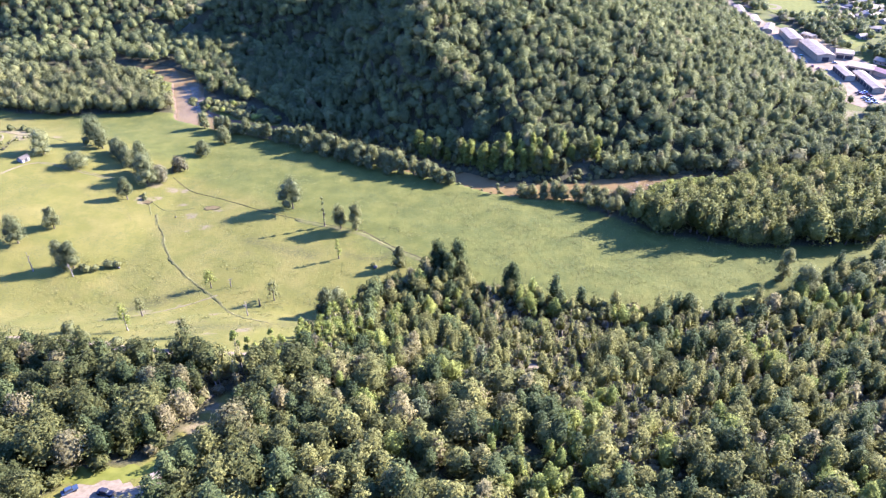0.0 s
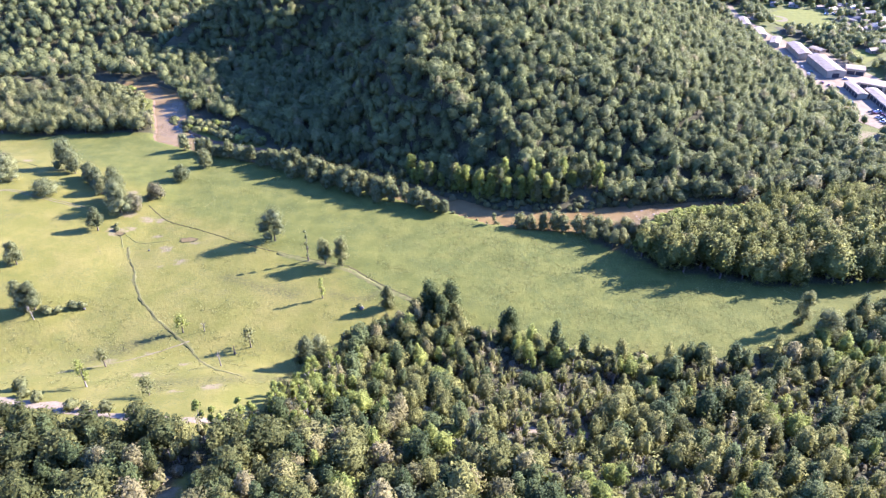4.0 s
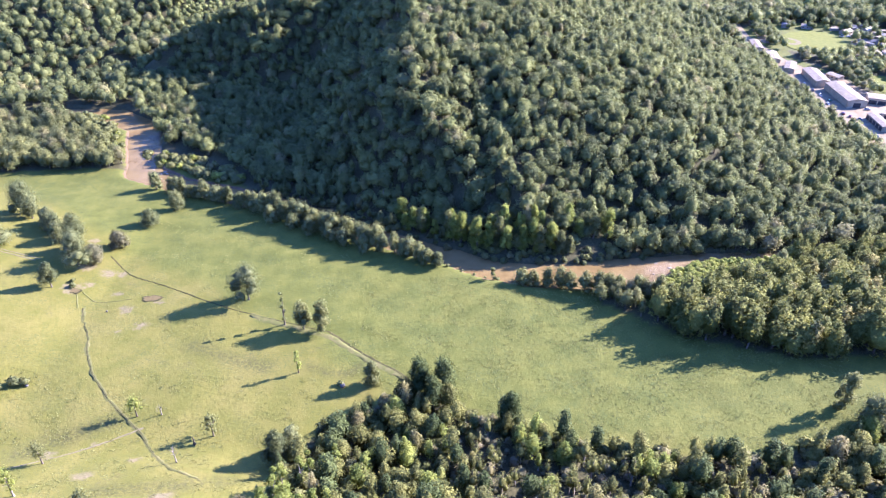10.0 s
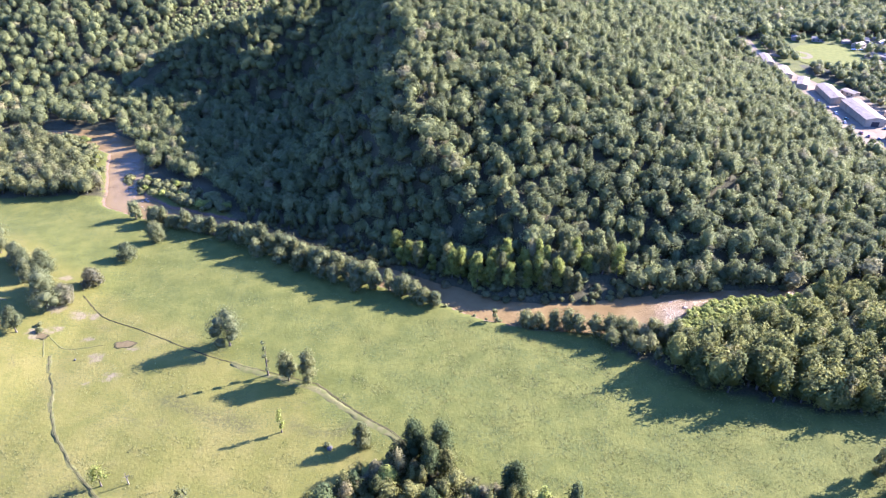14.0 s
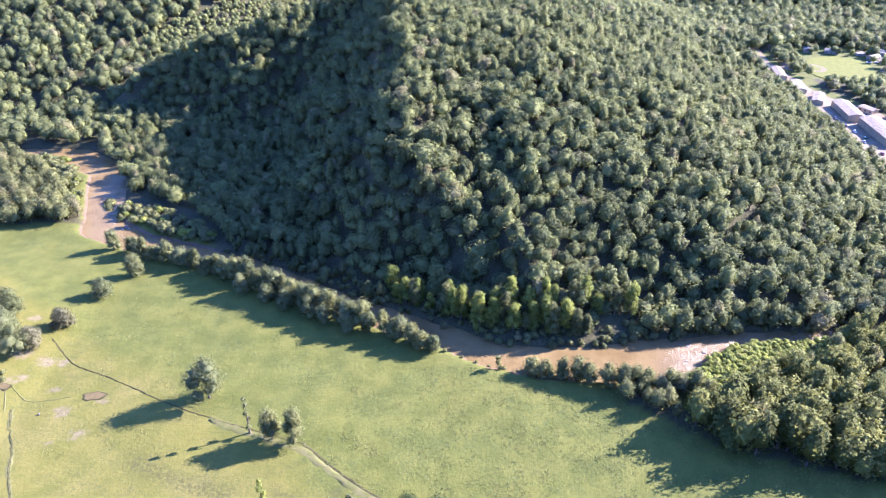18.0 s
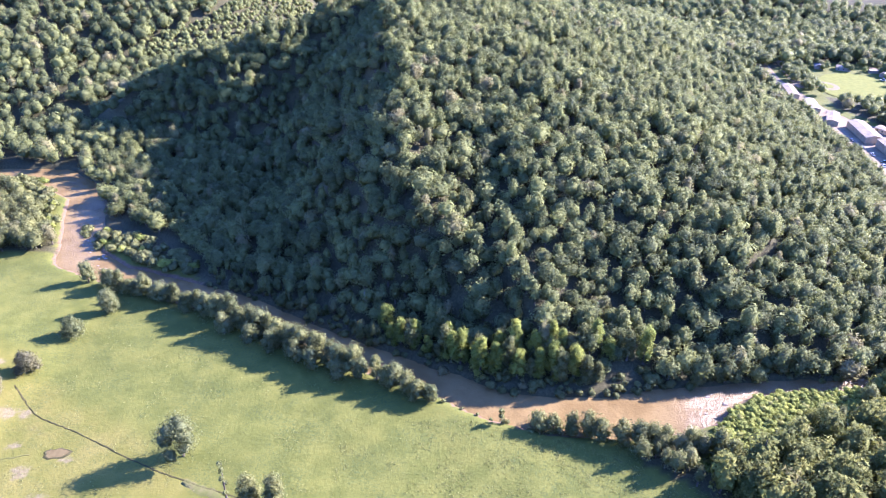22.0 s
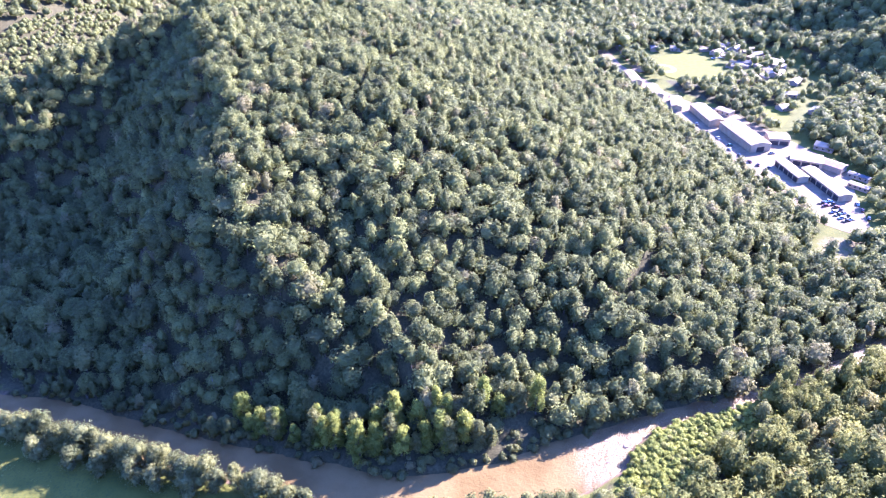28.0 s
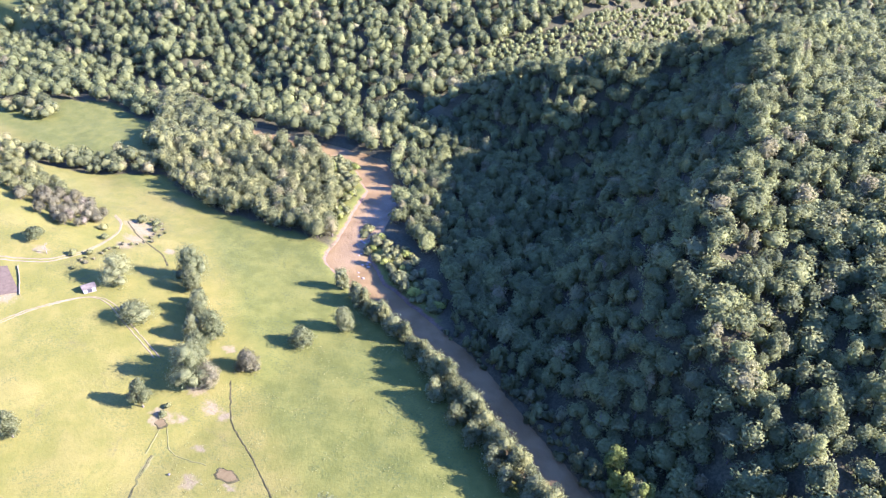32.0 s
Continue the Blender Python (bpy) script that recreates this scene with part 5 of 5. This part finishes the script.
def town():
    sheet("industrial_yard", [(283, 930), (290, 872), (287, 811), (286, 747), (285, 699), (291, 650), (293, 621), (307, 601), (322, 610), (336, 640), (358, 676), (358, 702), (348, 747), (340, 772),
                              (338, 802), (318, 815), (305, 850), (296, 930)], 0.14, CONCRETE, "pale concrete yard and road through the works", "yard")
    building("warehouse", "long white metal warehouse with a low gable", "warehouse", 316, 743, 45, 16, 6.0, 7.6, -90, end_door=6, seams=18, z=0.1)
    building("warehouse", "narrow white metal shed beside the yard road", "warehouse", 310, 789, 36, 13, 5.0, 6.4, -93, seams=12, z=0.1)
    building("warehouse", "low pale storage building in a long row", "warehouse", 298, 819, 24, 9, 4.0, 5.0, -115, seams=8, z=0.1)
    building("warehouse", "low pale storage building in a long row", "warehouse", 293, 850, 26, 9, 4.0, 5.0, -100, roof=METAL_WHITE, seams=8, z=0.1)
    building("warehouse", "low pale storage building in a long row", "warehouse", 289, 888, 30, 9, 4.0, 5.0, -98, seams=8, z=0.1)
    building("site_office", "small white flat-gabled site office", "office", 330, 795, 13, 8, 3.2, 4.0, -60, seams=5, windows=3, z=0.1)
    building("loading_shed", "white open-sided loading shed", "shed", 339, 735, 15, 13, 5.0, 6.0, -20, bays=((-3.5, 6), (3.5, 6)), seams=6, z=0.1)
    building("machine_shed", "wide flat white machine shed", "shed", 338, 698, 21, 15, 4.5, 5.3, -35, bays=((-6, 5), (0, 5), (6, 5)), seams=8, z=0.1)
    building("machine_shed", "red-brown roofed shed at the yard's edge", "shed", 350, 686, 17, 10, 4.0, 5.6, -60, roof=ROOF_RED, wall=SIDING, seams=6, z=0.1)
    building("truck_shed", "long open-fronted truck shed with a white roof", "shed", 317, 684, 28, 8, 4.2, 5.0, -92, bays=[(-11 + 5.5 * i, 4.4) for i in range(5)], bay_side=-1, seams=10, z=0.1)
    building("truck_shed", "long open-fronted truck shed with a white roof", "shed", 328, 662, 42, 10, 4.4, 5.4, -92, bays=[(-18 + 6 * i, 4.8) for i in range(7)], bay_side=-1, seams=14, z=0.1)
    building("trailer", "small grey trailer home beside the yard", "trailer", 358, 668, 14, 4.5, 2.9, 3.5, -60, wall=SIDING, roof=ROOF_GREY, windows=4, z=0.1)
    building("trailer", "small grey trailer home beside the yard", "trailer", 348, 655, 13, 4.5, 2.9, 3.5, -60, wall=SIDING, roof=METAL_ROOF, windows=4, z=0.1)
    building("house", "small pale house among the shade trees", "house", 366, 716, 13, 9, 3.2, 5.2, -50, wall=SIDING, roof=METAL_ROOF, windows=3, z=0.1)
    for i, (x, y) in enumerate([(406, 946), (415, 909), (400, 863), (384, 794), (405, 782), (406, 822), (424, 876), (442, 932), (433, 954), (372, 966), (350, 972), (448, 905), (432, 850), (418, 965)]):
        building("house", "small pale valley house with a low roof", "house", x, y, 13, 8, 3.0, 4.8, (35, -20, 70, 10)[i % 4], wall=SIDING, roof=(METAL_ROOF, ROOF_GREY, METAL_WHITE)[i % 3], windows=3, group="houses in the valley")
    rng = np.random.RandomState(41)
    k = 0
    for row, x in enumerate((311.0, 315.5)):
        for i in range(7):
            if rng.uniform() < 0.85:
                car(x + row * 0.2 * i, 618 + i * 3.9 + row, 8 + rng.uniform(-6, 6), PAINTS[(k * 5 + 1) % 6], "parked truck in rows on the pale yard", "parked vehicles in the yard", 5.4, 1.8, k % 2 == 0, 0.15)
            k += 1
    for x, y, a in [(299, 706, 80), (297, 716, 84), (296, 728, 80), (300, 735, 20), (298, 748, 85), (296, 760, 80), (302, 700, 60), (306, 694, 10), (323, 716, 0), (299, 640, 70), (301, 650, 80), (327, 618, 50), (330, 628, 60), (295, 776, 84), (333, 636, 60), (304, 660, 85)]:
        car(x, y, a, PAINTS[k % 6], "vehicle parked on the pale yard", "parked vehicles in the yard", 5.0, 1.7, k % 3 == 0, 0.15)
        k += 1
    # ball field, lawn and the trailer park round them
    oval = [(337 + 0, 872), (352, 870), (372, 878), (388, 900), (392, 925), (386, 948), (368, 955), (346, 948), (330, 930), (322, 908), (325, 888)]
    sheet("ball_field", oval, 0.45, LAWN, "bright mown ball field ringed by trees", "field")
    infield = thing("infield", 333, 912, "pale worn infield of the ball field", "infield", z=0.47)
    a = np.arange(26) * 2 * math.pi / 26
    part("dirt", mesh_from("dirt", np.vstack([[[0, 0, 0.06]], np.c_[11 * np.cos(a), 13 * np.sin(a), np.zeros(26)]]), [(0, 1 + i, 1 + (i + 1) % 26) for i in range(26)], EARTH), EARTH, infield)
    part("grass", mesh_from("grass", np.vstack([[[0, 0, 0.12]], np.c_[6 * np.cos(a), 7 * np.sin(a), np.full(26, 0.06)]]), [(0, 1 + i, 1 + (i + 1) % 26) for i in range(26)], LAWN), LAWN, infield)
    sheet("lawn", [(361, 806), (384, 800), (379, 778), (358, 758), (348, 774)], 0.4, LAWN, "bright mown lawn behind the works", "lawn")
    for line, w in ((arr((398, 880), (408, 910), (412, 950), (405, 975)), 5), (arr((398, 880), (424, 892), (440, 900), (452, 912)), 5), (arr((306, 905), (312, 950), (318, 990), (306, 1040), (290, 1090)), 8), (arr((412, 950), (432, 945), (450, 930)), 4)):
        ribbon("lane", line, w, GRAVEL, "pale gravel lane through the trailer park", "road", FLAT, 0.5)
    rng = np.random.RandomState(43)
    for i in range(46):
        x, y = (rng.uniform(396, 455), rng.uniform(868, 975)) if i < 34 else (rng.uniform(284, 322), rng.uniform(990, 1095))
        if i % 3:
            building("trailer", "small white trailer among trees in the valley", "trailer", x, y, rng.uniform(8, 13), 4.2, 2.7, 3.3, rng.uniform(0, 180), wall=SIDING, roof=METAL_WHITE if i % 2 else METAL_ROOF, windows=2, group="trailers in the valley")
        else:
            car(x, y, rng.uniform(0, 180), PAINTS[(0, 4, 0, 1)[i % 4]], "vehicle parked among the trailers", "vehicles in the trailer park", 5.0, 1.7)
    # a worked slope above the yard's end
    sheet("road", [(283, 930), (296, 930), (302, 985), (292, 1040), (284, 1040), (290, 985)], 0.12, CONCRETE, "pale road leaving the works", "road")


def farm():
    shed = building("field_shed", "small grey field shed with a dull metal roof", "shed", -297, 467, 5.6, 4.2, 2.3, 3.6, 70, wall=PLANK, roof=TIN, bays=((0, 2.0),), bay_height=2.0, seams=7)
    # brown plot with a low pale wall
    plot = [(-318, 445), (-330, 425), (-352, 436), (-340, 452)]
    lo = arr(*plot)
    gridn = 8
    pts = []
    for i in range(gridn + 1):
        for j in range(gridn + 1):
            s, u = i / gridn, j / gridn
            p = (lo[0] * (1 - s) + lo[1] * s) * (1 - u) + (lo[3] * (1 - s) + lo[2] * s) * u
            pts.append((p[0], p[1], float(ground(p[0], p[1])) + 0.2))
    q = [(i * 9 + j, i * 9 + j + 1, i * 9 + j + 10, i * 9 + j + 9) for i in range(8) for j in range(8)]
    ob = new("tilled_plot", mesh_from("tilled_plot", pts, q, plain("tilled_soil", (0.050, 0.036, 0.018), (0.070, 0.051, 0.027), 0.95, 0, 0.6), None, True))
    tagged(ob, "bare brown tilled plot at the pasture's edge", "field", kind="structure")
    ribbon("plot_wall", arr((-336, 455), (-326, 450), (-316, 444)), 0.4, EARTH, "low pale wall along a tilled plot", "wall", ((-1, -0.2), (-0.9, 0.7), (0.9, 0.7), (1, -0.2)), 0.1, 0.1)
    # house and yard on the near slope
    ribbon("driveway", arr((-92, 196.5), (-100, 194), (-108, 193.5), (-119, 193.5)), 9.0, GRAVEL, "pale gravel driveway beside a house", "driveway", FLAT, 0.15, 0.6)
    ribbon("yard_lawn", arr((-124, 200.5), (-114, 201.5), (-104, 202.5), (-98, 206)), 9.0, LAWN, "green mown strip beside a driveway", "lawn", FLAT, 0.02, 0.6)
    building("house", "single-storey house with a grey shingle roof", "house", -108, 184, 15, 9, 3.0, 5.4, 4, wall=SIDING, roof=ROOF_GREY, windows=4, bay_side=1)
    car(-107, 194, -8, PAINTS[1], "dark sport utility car on a gravel driveway", "cars at the house", 4.8, 1.75, z=float(ground(-107, 194)) + 0.25)
    car(-117.5, 194.5, 40, PAINTS[3], "blue car parked on a gravel driveway", "cars at the house", 4.4, 1.5, z=float(ground(-117.5, 194.5)) + 0.25)
    building("garden_shed", "small white garden shed beside brush", "shed", -95.5, 201, 2.4, 1.8, 1.8, 2.3, 30, wall=SIDING, roof=METAL_ROOF)


def rocks():
    rng = np.random.RandomState(15)
    stone = plain("river_stone", (0.13, 0.10, 0.07), (0.22, 0.18, 0.13), 0.9, 0, 1.2, 0.1)
    for i in range(38):
        if i < 30:
            s = rng.uniform(0, 1)
            x, y = -236 + 30 * s + rng.uniform(-6, 6), 604 - 34 * s + rng.uniform(-5, 5)
        else:
            x, y = rng.uniform(92, 128), rng.uniform(468, 484)
        if float(shore(x, y)) > -1:
            continue
        bm = bmesh.new()
        bmesh.ops.create_icosphere(bm, subdivisions=2, radius=1.0)
        sc = rng.uniform(0.4, 1.0)
        for v in bm.verts:
            v.co *= 1 + 0.25 * noise.noise(v.co * 1.7 + Vector((i, 0, 0)))
            v.co.x, v.co.y, v.co.z = v.co.x * sc * 1.3, v.co.y * sc, v.co.z * sc * 0.55
        me = bpy.data.meshes.new("river_rock")
        bm.to_mesh(me)
        bm.free()
        me.materials.append(stone)
        ob = new("river_rock", me)
        ob.location = (x, y, -2.0)
        tagged(ob, "grey rock breaking the shallow muddy water", "rock", "rocks in the riffle")


town()
farm()
rocks()
